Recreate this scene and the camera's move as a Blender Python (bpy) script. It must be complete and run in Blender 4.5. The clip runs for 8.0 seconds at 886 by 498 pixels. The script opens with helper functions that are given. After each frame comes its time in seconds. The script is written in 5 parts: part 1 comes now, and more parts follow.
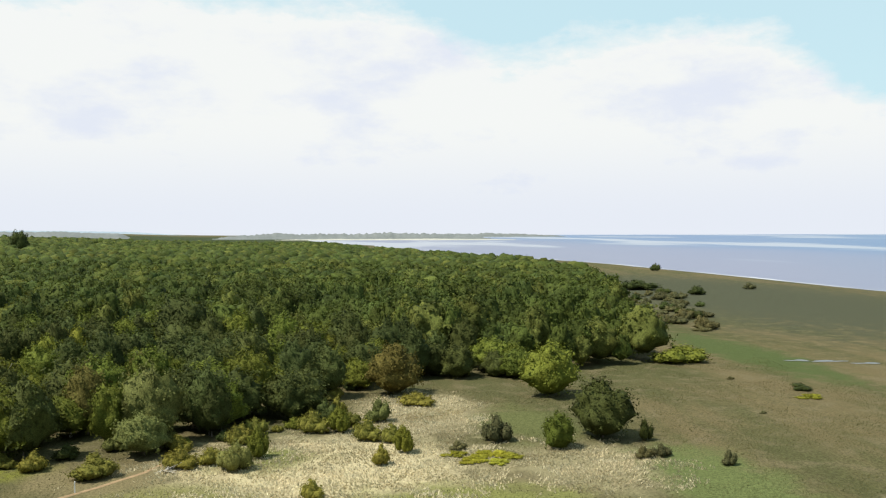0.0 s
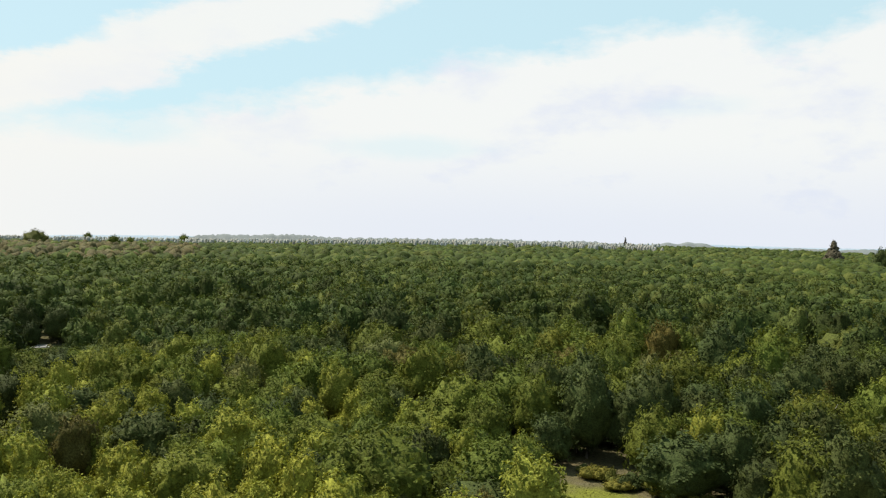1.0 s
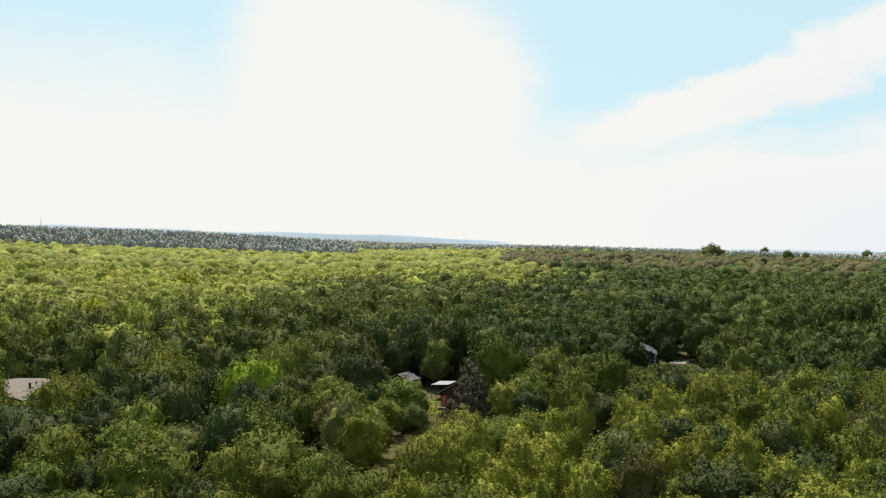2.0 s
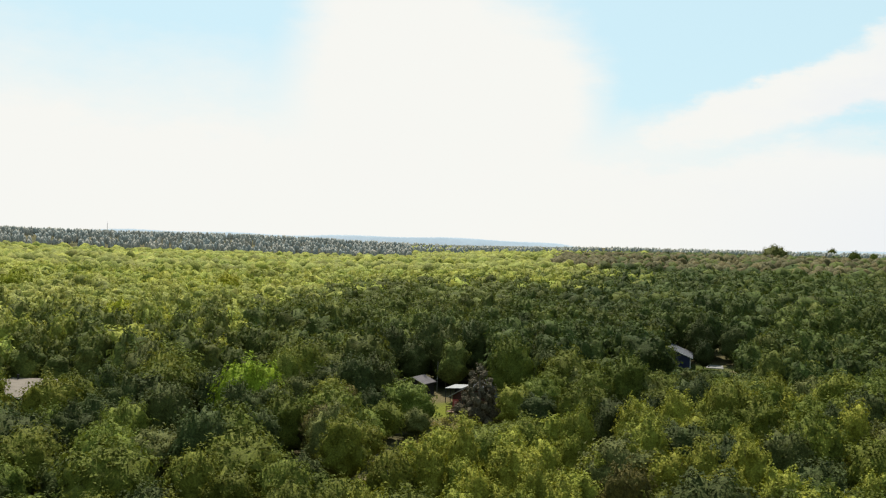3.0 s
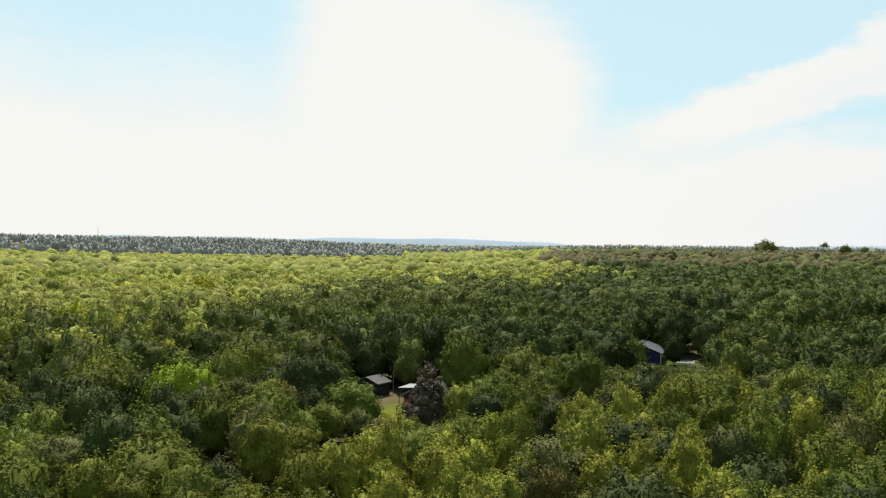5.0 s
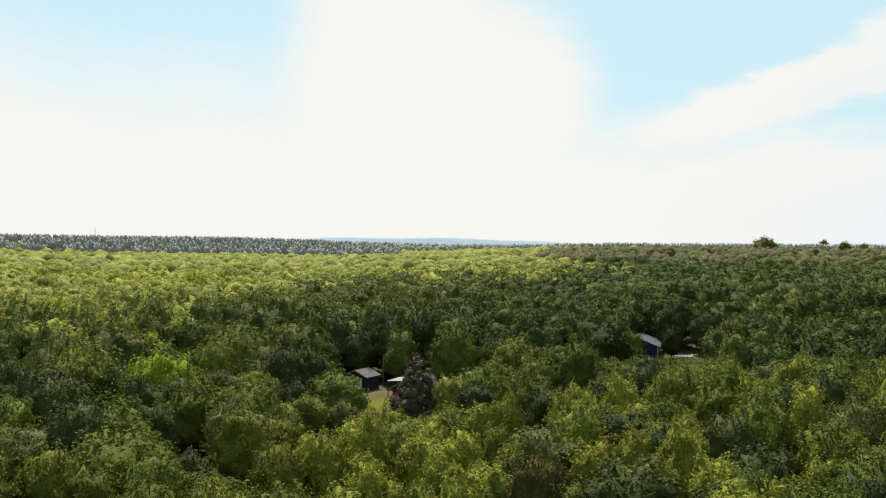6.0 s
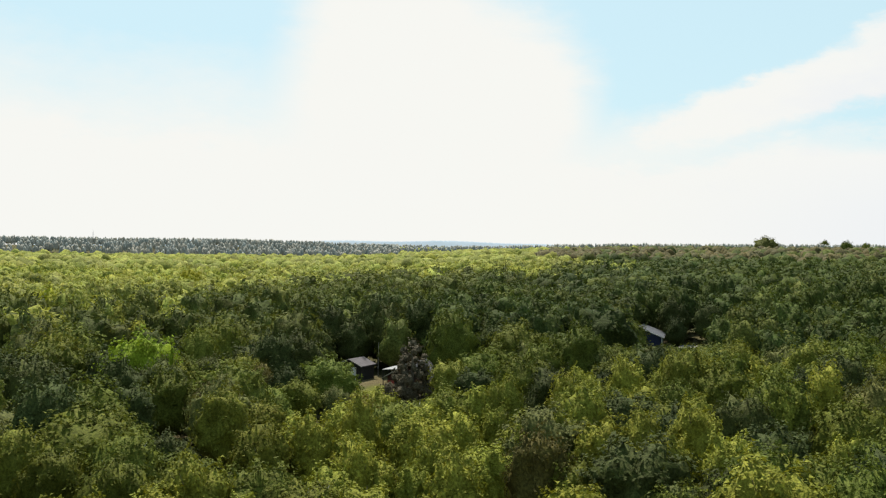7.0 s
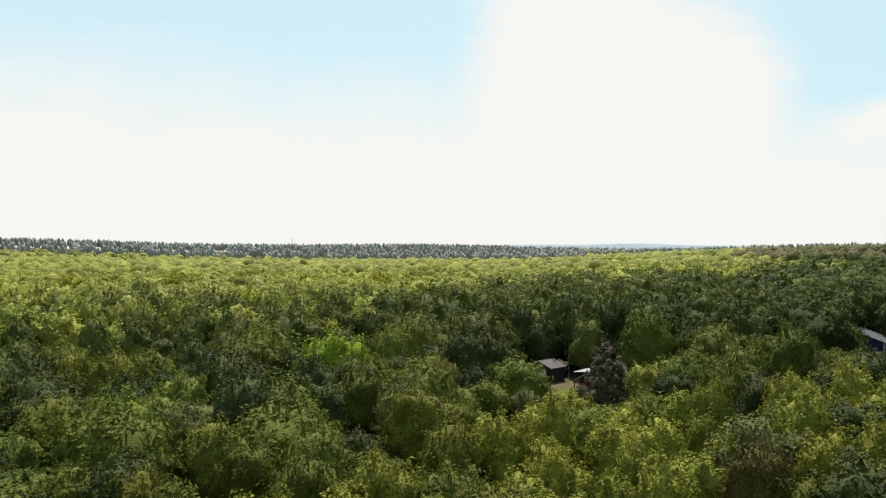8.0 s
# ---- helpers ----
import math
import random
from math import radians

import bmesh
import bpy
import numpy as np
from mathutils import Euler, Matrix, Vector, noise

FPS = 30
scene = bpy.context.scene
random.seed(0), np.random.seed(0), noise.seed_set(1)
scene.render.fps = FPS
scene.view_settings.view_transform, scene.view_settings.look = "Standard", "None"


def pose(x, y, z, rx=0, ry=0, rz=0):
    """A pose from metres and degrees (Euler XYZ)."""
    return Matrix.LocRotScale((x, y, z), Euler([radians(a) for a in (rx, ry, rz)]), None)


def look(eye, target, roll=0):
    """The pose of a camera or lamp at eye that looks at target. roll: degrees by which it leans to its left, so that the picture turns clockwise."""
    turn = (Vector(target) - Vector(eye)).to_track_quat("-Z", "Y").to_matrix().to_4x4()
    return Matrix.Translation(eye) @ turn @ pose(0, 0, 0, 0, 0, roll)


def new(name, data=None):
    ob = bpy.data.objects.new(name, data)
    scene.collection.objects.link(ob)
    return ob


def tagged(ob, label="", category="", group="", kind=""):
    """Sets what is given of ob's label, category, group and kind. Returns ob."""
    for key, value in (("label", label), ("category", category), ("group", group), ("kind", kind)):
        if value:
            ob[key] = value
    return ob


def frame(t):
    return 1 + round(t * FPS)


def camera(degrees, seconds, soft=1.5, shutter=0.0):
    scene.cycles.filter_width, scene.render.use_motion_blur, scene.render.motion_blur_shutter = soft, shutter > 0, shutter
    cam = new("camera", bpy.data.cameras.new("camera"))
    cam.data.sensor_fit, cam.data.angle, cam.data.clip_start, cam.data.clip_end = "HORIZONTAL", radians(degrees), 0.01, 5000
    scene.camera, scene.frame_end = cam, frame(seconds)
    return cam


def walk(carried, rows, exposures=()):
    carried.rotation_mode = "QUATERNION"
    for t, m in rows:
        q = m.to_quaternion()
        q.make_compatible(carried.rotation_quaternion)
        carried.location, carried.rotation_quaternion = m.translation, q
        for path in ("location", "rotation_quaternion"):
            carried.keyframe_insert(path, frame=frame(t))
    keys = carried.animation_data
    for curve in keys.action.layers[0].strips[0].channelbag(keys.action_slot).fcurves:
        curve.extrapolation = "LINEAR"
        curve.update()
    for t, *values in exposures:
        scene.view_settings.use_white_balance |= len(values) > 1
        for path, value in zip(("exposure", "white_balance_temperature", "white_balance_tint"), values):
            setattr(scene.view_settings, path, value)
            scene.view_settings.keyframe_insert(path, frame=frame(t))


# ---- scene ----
# ------------------------------------------------------------ camera
cam = camera(53.1, 8.0, soft=1.2)
PATH = [
    (0.0, pose(-55.24, -19.81, 28.27, 88.77, 0.12, -98.58)),
    (0.2, pose(-48.00, -18.45, 27.70, 89.06, 0.02, -88.20)),
    (0.4, pose(-40.86, -17.31, 27.23, 89.31, -0.10, -78.41)),
    (0.7, pose(-31.18, -16.10, 26.85, 89.52, -0.20, -62.83)),
    (1.0, pose(-24.00, -14.20, 26.90, 89.50, -1.08, -46.29)),
    (1.2, pose(-20.40, -12.20, 27.08, 89.43, -1.30, -36.24)),
    (1.5, pose(-16.10, -9.00, 27.42, 89.37, -1.70, -21.29)),
    (1.7, pose(-12.80, -6.90, 27.60, 89.27, -1.90, -10.19)),
    (2.8, pose(-1.16, -0.35, 27.03, 89.44, -1.57, -0.11)),
    (3.0, pose(0.00, 0.00, 27.07, 89.44, -1.51, 0.00)),
    (3.5, pose(2.34, 0.76, 27.12, 89.55, -1.29, -0.12)),
    (4.0, pose(4.39, 1.83, 27.22, 89.59, -1.10, -0.14)),
    (4.5, pose(6.15, 3.13, 26.70, 89.54, -0.83, -0.16)),
    (6.0, pose(8.96, 8.80, 24.42, 89.50, -0.42, -0.24)),
    (6.5, pose(9.28, 11.36, 22.70, 89.52, -0.36, -0.29)),
    (7.0, pose(9.40, 13.86, 21.30, 89.74, -0.32, -0.27)),
    (7.5, pose(9.50, 15.47, 20.75, 89.76, -0.28, -0.23)),
    (7.8, pose(9.12, 16.84, 20.50, 89.77, -0.21, 1.29)),
    (8.0, pose(8.50, 17.99, 20.40, 90.00, 0.37, 11.65)),
]
walk(cam, PATH)

# ------------------------------------------------------------ light
SUN_AZ, SUN_EL = 12.0, 58.0     # degrees: bearing to the left of +y, height


def node(nt, kind, at=(0, 0), **props):
    n = nt.nodes.new(kind)
    n.location = at
    for key, value in props.items():
        setattr(n, key, value)
    return n


def math_node(nt, op, a, b=None, c=None, clamp=False):
    n = nt.nodes.new("ShaderNodeMath")
    n.operation, n.use_clamp = op, clamp
    for i, v in enumerate((a, b, c)):
        if v is None:
            continue
        if isinstance(v, (int, float)):
            n.inputs[i].default_value = v
        else:
            nt.links.new(v, n.inputs[i])
    return n.outputs[0]


def mix_colour(nt, fac, a, b, blend="MIX"):
    n = nt.nodes.new("ShaderNodeMix")
    n.data_type, n.blend_type = "RGBA", blend
    for sock, v in ((n.inputs[0], fac), (n.inputs[6], a), (n.inputs[7], b)):
        if isinstance(v, (int, float)):
            sock.default_value = v
        elif isinstance(v, tuple):
            sock.default_value = (*v, 1.0)
        else:
            nt.links.new(v, sock)
    return n.outputs[2]


def noise_node(nt, vec, scale, detail=3.0, rough=0.55):
    n = nt.nodes.new("ShaderNodeTexNoise")
    n.inputs["Scale"].default_value, n.inputs["Detail"].default_value, n.inputs["Roughness"].default_value = scale, detail, rough
    if vec is not None:
        nt.links.new(vec, n.inputs["Vector"])
    return n.outputs[0]


def step(nt, v, lo, hi):
    n = nt.nodes.new("ShaderNodeMapRange")
    n.interpolation_type = "SMOOTHSTEP"
    nt.links.new(v, n.inputs[0])
    n.inputs[1].default_value, n.inputs[2].default_value = lo, hi
    return n.outputs[0]


def make_world():
    world = bpy.data.worlds.new("sky")
    scene.world = world
    world.use_nodes = True
    nt = world.node_tree
    nt.nodes.clear()
    sky = node(nt, "ShaderNodeTexSky", sky_type="NISHITA", sun_disc=False, sun_elevation=radians(SUN_EL), sun_rotation=radians(-SUN_AZ),
               altitude=10.0, air_density=1.0, dust_density=1.5, ozone_density=1.0)
    co = node(nt, "ShaderNodeTexCoord").outputs["Generated"]
    sep = node(nt, "ShaderNodeSeparateXYZ")
    nt.links.new(co, sep.inputs[0])
    x, y, z = sep.outputs
    az = math_node(nt, "MULTIPLY", math_node(nt, "ARCTAN2", math_node(nt, "MULTIPLY", x, -1.0), y), 57.2958)
    el = math_node(nt, "MULTIPLY", math_node(nt, "ARCSINE", z), 57.2958)
    # cloud texture lives on the dome, stretched sideways
    vec = node(nt, "ShaderNodeCombineXYZ")
    nt.links.new(az, vec.inputs[0])
    nt.links.new(math_node(nt, "MULTIPLY", el, 2.2), vec.inputs[1])
    wob = math_node(nt, "SUBTRACT", noise_node(nt, vec.outputs[0], 0.16, 6.0, 0.6), 0.5)
    fine = noise_node(nt, vec.outputs[0], 0.09, 7.0, 0.62)
    ragged = math_node(nt, "SUBTRACT", noise_node(nt, vec.outputs[0], 0.5, 7.0, 0.66), 0.5)
    rough_edge = math_node(nt, "ADD", math_node(nt, "MULTIPLY", wob, 4.2), math_node(nt, "MULTIPLY", ragged, 2.6))
    # upper edge of the long cloud bank, by bearing
    edge = None
    for (a0, e0), (a1, e1) in zip(BANK[:-1], BANK[1:]):
        rise = math_node(nt, "MULTIPLY", step(nt, az, a0, a1), e1 - e0)
        edge = math_node(nt, "ADD", rise, BANK[0][1] if edge is None else edge)
    over = math_node(nt, "ADD", math_node(nt, "SUBTRACT", el, edge), rough_edge)
    soft = math_node(nt, "MULTIPLY_ADD", step(nt, az, -30.0, 6.0), 2.6, 0.9)
    blue = math_node(nt, "DIVIDE", math_node(nt, "ADD", over, math_node(nt, "MULTIPLY", soft, 0.4)), math_node(nt, "MULTIPLY", soft, 2.0), clamp=True)
    # single clouds that stand in the gaps: bearing, height, half widths, lean
    for a, e, ra, re, lean, amount in CLOUDS:
        da = math_node(nt, "SUBTRACT", az, a)
        de = math_node(nt, "SUBTRACT", math_node(nt, "SUBTRACT", el, e), math_node(nt, "MULTIPLY", da, lean))
        d = math_node(nt, "SQRT", math_node(nt, "ADD", math_node(nt, "POWER", math_node(nt, "DIVIDE", da, ra), 2.0), math_node(nt, "POWER", math_node(nt, "DIVIDE", de, re), 2.0)))
        d = math_node(nt, "SUBTRACT", d, math_node(nt, "MULTIPLY", rough_edge, 0.62 / min(ra, re)))
        blue = math_node(nt, "MULTIPLY", blue, math_node(nt, "MULTIPLY_ADD", math_node(nt, "SUBTRACT", 1.0, step(nt, d, 0.66, 1.20)), -amount, 1.0))
    # thin places low in the bank
    for a, e, ra, re, amount in THIN:
        u = math_node(nt, "DIVIDE", math_node(nt, "SUBTRACT", az, a), ra)
        v = math_node(nt, "DIVIDE", math_node(nt, "SUBTRACT", el, e), re)
        d = math_node(nt, "SUBTRACT", math_node(nt, "SQRT", math_node(nt, "ADD", math_node(nt, "MULTIPLY", u, u), math_node(nt, "MULTIPLY", v, v))), math_node(nt, "MULTIPLY", rough_edge, 0.25))
        blue = math_node(nt, "MAXIMUM", blue, math_node(nt, "MULTIPLY", math_node(nt, "SUBTRACT", 1.0, step(nt, d, 0.3, 1.2)), amount))
    # soft grey-lilac undersides of the clouds, towards the sea side
    grey = math_node(nt, "MULTIPLY", step(nt, fine, 0.47, 0.68), math_node(nt, "SUBTRACT", 1.0, step(nt, az, -60.0, -5.0)))
    low = math_node(nt, "SUBTRACT", 1.0, step(nt, el, 0.5, 7.0))
    sea_side = math_node(nt, "SUBTRACT", 1.0, step(nt, az, -50.0, -8.0))
    grey = math_node(nt, "MAXIMUM", math_node(nt, "MULTIPLY", grey, 0.9), math_node(nt, "MULTIPLY", math_node(nt, "MULTIPLY", low, sea_side), 0.75))
    cloud = mix_colour(nt, grey, mix_colour(nt, math_node(nt, "MULTIPLY", sea_side, 0.8), CLOUD_WHITE, CLOUD_COOL), CLOUD_GREY)
    clear = mix_colour(nt, 0.74, mix_colour(nt, 1.0, sky.outputs[0], (SKY_GAIN, SKY_GAIN, SKY_GAIN), "MULTIPLY"), CLEAR_VEIL)
    whole = mix_colour(nt, blue, cloud, clear)
    bg = node(nt, "ShaderNodeBackground")
    nt.links.new(whole, bg.inputs[0])
    bg.inputs[1].default_value = SKY_STRENGTH
    out = node(nt, "ShaderNodeOutputWorld")
    nt.links.new(bg.outputs[0], out.inputs[0])


BANK = [(-180.0, 9.0), (-150.0, 8.0), (-125.0, 6.6), (-118.0, 11.2), (-112.7, 12.0), (-102.8, 10.4), (-95.0, 13.4), (-84.0, 13.4), (-79.0, 14.4), (-72.4, 13.0), (-70.5, 11.9), (-66.6, 11.5), (-64.0, 12.7), (-56.0, 12.2),
        (-41.0, 9.6), (-34.0, 7.6), (-24.0, 6.0), (-12.0, 5.6), (10.0, 7.4), (40.0, 8.6), (90.0, 8.0), (180.0, 9.0)]
CLOUDS = [(2.6, 9.0, 7.6, 14.0, 0.0, 1.0), (-3.4, 8.6, 6.6, 6.6, -0.15, 1.0), (-21.0, 8.9, 10.0, 1.8, -0.24, 1.0), (-34.0, 13.6, 13.0, 1.9, -0.27, 0.95), (-12.0, 24.0, 20.0, 4.0, 0.0, 0.6)]
THIN = [(-26.0, 6.6, 6.0, 1.2, 0.5), (-44.0, 6.0, 6.0, 0.9, 0.38), (-62.0, 8.6, 4.0, 0.8, 0.2)]
CLOUD_WHITE, CLOUD_COOL, CLOUD_GREY = (0.93, 0.93, 0.89), (0.905, 0.93, 0.925), (0.76, 0.81, 0.92)
CLEAR_VEIL, SKY_GAIN, SKY_STRENGTH = (0.70, 0.965, 1.03), 0.10, 0.574
make_world()

sun_data = bpy.data.lights.new("sun", "SUN")
sun_data.energy, sun_data.angle, sun_data.color = 4.65, radians(0.5), (1.0, 0.94, 0.84)
sun = new("sun", sun_data)
_d = Vector((-math.sin(radians(SUN_AZ)) * math.cos(radians(SUN_EL)), math.cos(radians(SUN_AZ)) * math.cos(radians(SUN_EL)), math.sin(radians(SUN_EL))))
sun.matrix_world = look(_d * 300, (0, 0, 0))
scene.view_settings.exposure = 0.8


# ------------------------------------------------------------ materials
def material(name):
    m = bpy.data.materials.new(name)
    m.use_nodes = True
    nt = m.node_tree
    return m, nt, nt.nodes["Principled BSDF"]


def leaf_material(name, colour, spread=0.46, cells=0.0, through_light=0.20, patch=0.0, patch_colour=(0.1, 0.1, 0.03), hue=0.5, glow=(1.12, 1.12, 0.75), grain=5.0, relief=0.7):
    """Foliage: tint by tree, by clump and by leaf spray, dark leaf gaps painted in; some light comes through."""
    m, nt, bsdf = material(name)
    pos = node(nt, "ShaderNodeNewGeometry")
    if cells:
        vor = node(nt, "ShaderNodeTexVoronoi", feature="F1")
        vor.inputs["Scale"].default_value = cells
        nt.links.new(pos.outputs["Position"], vor.inputs["Vector"])
        sep = node(nt, "ShaderNodeSeparateColor")
        nt.links.new(vor.outputs["Color"], sep.inputs[0])
        tree = sep.outputs[0]
        hue_pick = sep.outputs[1]
    else:
        info = node(nt, "ShaderNodeObjectInfo")
        tree = info.outputs["Random"]
        hue_pick = math_node(nt, "FRACT", math_node(nt, "MULTIPLY", tree, 7.31))
    leaf = pos.outputs["Random Per Island"]
    big = noise_node(nt, pos.outputs["Position"], 0.03, 3.0)
    small = noise_node(nt, pos.outputs["Position"], 0.9, 2.0)
    val = math_node(nt, "MULTIPLY_ADD", tree, spread, 1.0 - spread * 0.5)
    val = math_node(nt, "MULTIPLY", val, math_node(nt, "MULTIPLY_ADD", leaf, 0.20, 0.90))
    val = math_node(nt, "MULTIPLY", val, math_node(nt, "MULTIPLY_ADD", small, 0.7, 0.65))
    val = math_node(nt, "MULTIPLY", val, math_node(nt, "MULTIPLY_ADD", big, 0.8, 0.6))
    # leaf grain and shaded gaps between leaves, both painted into the colour
    gap_specks = noise_node(nt, pos.outputs["Position"], grain, 3.0, 0.7)
    val = math_node(nt, "MULTIPLY", val, math_node(nt, "MULTIPLY_ADD", step(nt, gap_specks, 0.36, 0.66), 0.60, 0.62))
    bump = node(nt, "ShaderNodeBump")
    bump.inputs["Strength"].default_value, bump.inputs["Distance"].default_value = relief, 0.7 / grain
    nt.links.new(gap_specks, bump.inputs["Height"])
    nt.links.new(bump.outputs[0], bsdf.inputs["Normal"])
    warm = tuple(min(1.0, c * k) for c, k in zip(colour, (1 + 0.16 * hue, 1.0, 1 - 0.1 * hue)))
    cool = tuple(min(1.0, c * k) for c, k in zip(colour, (1 - 0.17 * hue, 1 - 0.02 * hue, 1 + 0.15 * hue)))
    col = mix_colour(nt, hue_pick, cool, warm)
    if patch:
        col = mix_colour(nt, math_node(nt, "MULTIPLY", step(nt, noise_node(nt, pos.outputs["Position"], 0.012, 2.0), 0.45, 0.62), patch), col, patch_colour)
    rgb = node(nt, "ShaderNodeCombineColor")
    for i in range(3):
        nt.links.new(val, rgb.inputs[i])
    col = mix_colour(nt, 1.0, col, rgb.outputs[0], "MULTIPLY")
    nt.links.new(col, bsdf.inputs["Base Color"])
    bsdf.inputs["Roughness"].default_value = 0.7
    bsdf.inputs["Specular IOR Level"].default_value = 0.05
    tr = node(nt, "ShaderNodeBsdfTranslucent")
    nt.links.new(mix_colour(nt, 1.0, col, glow, "MULTIPLY"), tr.inputs[0])
    mixer = node(nt, "ShaderNodeMixShader")
    mixer.inputs[0].default_value = through_light
    nt.links.new(bsdf.outputs[0], mixer.inputs[1])
    nt.links.new(tr.outputs[0], mixer.inputs[2])
    nt.links.new(mixer.outputs[0], nt.nodes["Material Output"].inputs[0])
    return m


def rough_material(name, colour, dark, scale=2.0, rough=0.85, bump=0.3, streak=(1, 1, 1), metal=0.0):
    """A matt surface with stains at a large and a small scale."""
    m, nt, bsdf = material(name)
    pos = node(nt, "ShaderNodeTexCoord").outputs["Object"]
    mp = node(nt, "ShaderNodeMapping")
    mp.inputs["Scale"].default_value = streak
    nt.links.new(pos, mp.inputs["Vector"])
    n1 = noise_node(nt, mp.outputs[0], scale, 5.0, 0.6)
    n2 = noise_node(nt, mp.outputs[0], scale * 9, 3.0, 0.6)
    f = math_node(nt, "ADD", math_node(nt, "MULTIPLY", n1, 0.65), math_node(nt, "MULTIPLY", n2, 0.35))
    nt.links.new(mix_colour(nt, step(nt, f, 0.32, 0.68), dark, colour), bsdf.inputs["Base Color"])
    bsdf.inputs["Roughness"].default_value, bsdf.inputs["Metallic"].default_value = rough, metal
    bsdf.inputs["Specular IOR Level"].default_value = 0.2
    b = node(nt, "ShaderNodeBump")
    b.inputs["Strength"].default_value, b.inputs["Distance"].default_value = bump, 0.03
    nt.links.new(n2, b.inputs["Height"])
    nt.links.new(b.outputs[0], bsdf.inputs["Normal"])
    return m


def ground_material():
    """Dry straw meadow, greener hollows, bare heath, and brown litter under the trees."""
    m, nt, bsdf = material("meadow_ground")
    pos = node(nt, "ShaderNodeNewGeometry").outputs["Position"]
    sep = node(nt, "ShaderNodeSeparateXYZ")
    nt.links.new(pos, sep.inputs[0])
    x, y, _ = sep.outputs
    flat = node(nt, "ShaderNodeMapping")
    flat.inputs["Rotation"].default_value, flat.inputs["Scale"].default_value = (0, 0, radians(25)), (0.45, 1.6, 1.0)
    nt.links.new(pos, flat.inputs["Vector"])
    big = noise_node(nt, flat.outputs[0], 0.035, 5.0, 0.62)
    mid = noise_node(nt, pos, 0.22, 5.0, 0.6)
    tiny = noise_node(nt, pos, 3.2, 6.0, 0.72)
    col = mix_colour(nt, step(nt, big, 0.36, 0.62), (0.092, 0.075, 0.038), (0.056, 0.056, 0.024))
    col = mix_colour(nt, math_node(nt, "MULTIPLY", step(nt, mid, 0.48, 0.68), 0.7), col, (0.104, 0.088, 0.050))

    def spot(cx, cy, rx, ry, soft=0.55):
        u = math_node(nt, "DIVIDE", math_node(nt, "SUBTRACT", x, cx), rx)
        v = math_node(nt, "DIVIDE", math_node(nt, "SUBTRACT", y, cy), ry)
        d = math_node(nt, "SQRT", math_node(nt, "ADD", math_node(nt, "MULTIPLY", u, u), math_node(nt, "MULTIPLY", v, v)))
        d = math_node(nt, "ADD", d, math_node(nt, "MULTIPLY", math_node(nt, "SUBTRACT", mid, 0.5), 1.3))
        return math_node(nt, "SUBTRACT", 1.0, step(nt, d, 1.0 - soft, 1.0 + soft * 0.3))

    for cx, cy, rx, ry, c in SPOTS:
        col = mix_colour(nt, spot(cx, cy, rx, ry), col, c)
    rgb = node(nt, "ShaderNodeCombineColor")
    val = math_node(nt, "MULTIPLY_ADD", step(nt, tiny, 0.25, 0.75), 0.95, 0.52)
    for i in range(3):
        nt.links.new(val, rgb.inputs[i])
    col = mix_colour(nt, 1.0, col, rgb.outputs[0], "MULTIPLY")
    nt.links.new(col, bsdf.inputs["Base Color"])
    bsdf.inputs["Roughness"].default_value = 0.95
    bsdf.inputs["Specular IOR Level"].default_value = 0.03
    b = node(nt, "ShaderNodeBump")
    b.inputs["Strength"].default_value, b.inputs["Distance"].default_value = 0.6, 0.25
    nt.links.new(math_node(nt, "ADD", tiny, mid), b.inputs["Height"])
    nt.links.new(b.outputs[0], bsdf.inputs["Normal"])
    return m


def water_material():
    m, nt, bsdf = material("sea_water")
    pos = node(nt, "ShaderNodeNewGeometry").outputs["Position"]
    mp = node(nt, "ShaderNodeMapping")
    mp.inputs["Scale"].default_value = (0.25, 1.0, 1.0)
    nt.links.new(pos, mp.inputs["Vector"])
    n1 = noise_node(nt, mp.outputs[0], 0.003, 3.0, 0.5)
    n2 = noise_node(nt, pos, 0.5, 4.0, 0.6)
    sep = node(nt, "ShaderNodeSeparateXYZ")
    nt.links.new(pos, sep.inputs[0])
    # distance offshore plus noise: paler lilac near, bluer far out
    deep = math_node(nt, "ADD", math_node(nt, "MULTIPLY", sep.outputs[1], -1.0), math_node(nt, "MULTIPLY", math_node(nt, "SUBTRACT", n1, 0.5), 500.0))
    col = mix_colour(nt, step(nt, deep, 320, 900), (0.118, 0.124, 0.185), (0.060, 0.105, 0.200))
    # pale streaks: reflected clouds, put into the water colour
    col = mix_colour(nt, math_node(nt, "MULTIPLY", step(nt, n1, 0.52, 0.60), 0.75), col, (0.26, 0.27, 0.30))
    nt.links.new(col, bsdf.inputs["Base Color"])
    bsdf.inputs["Roughness"].default_value = 0.35
    bsdf.inputs["IOR"].default_value = 1.33
    b = node(nt, "ShaderNodeBump")
    b.inputs["Strength"].default_value, b.inputs["Distance"].default_value = 0.12, 0.5
    nt.links.new(n2, b.inputs["Height"])
    nt.links.new(b.outputs[0], bsdf.inputs["Normal"])
    return m


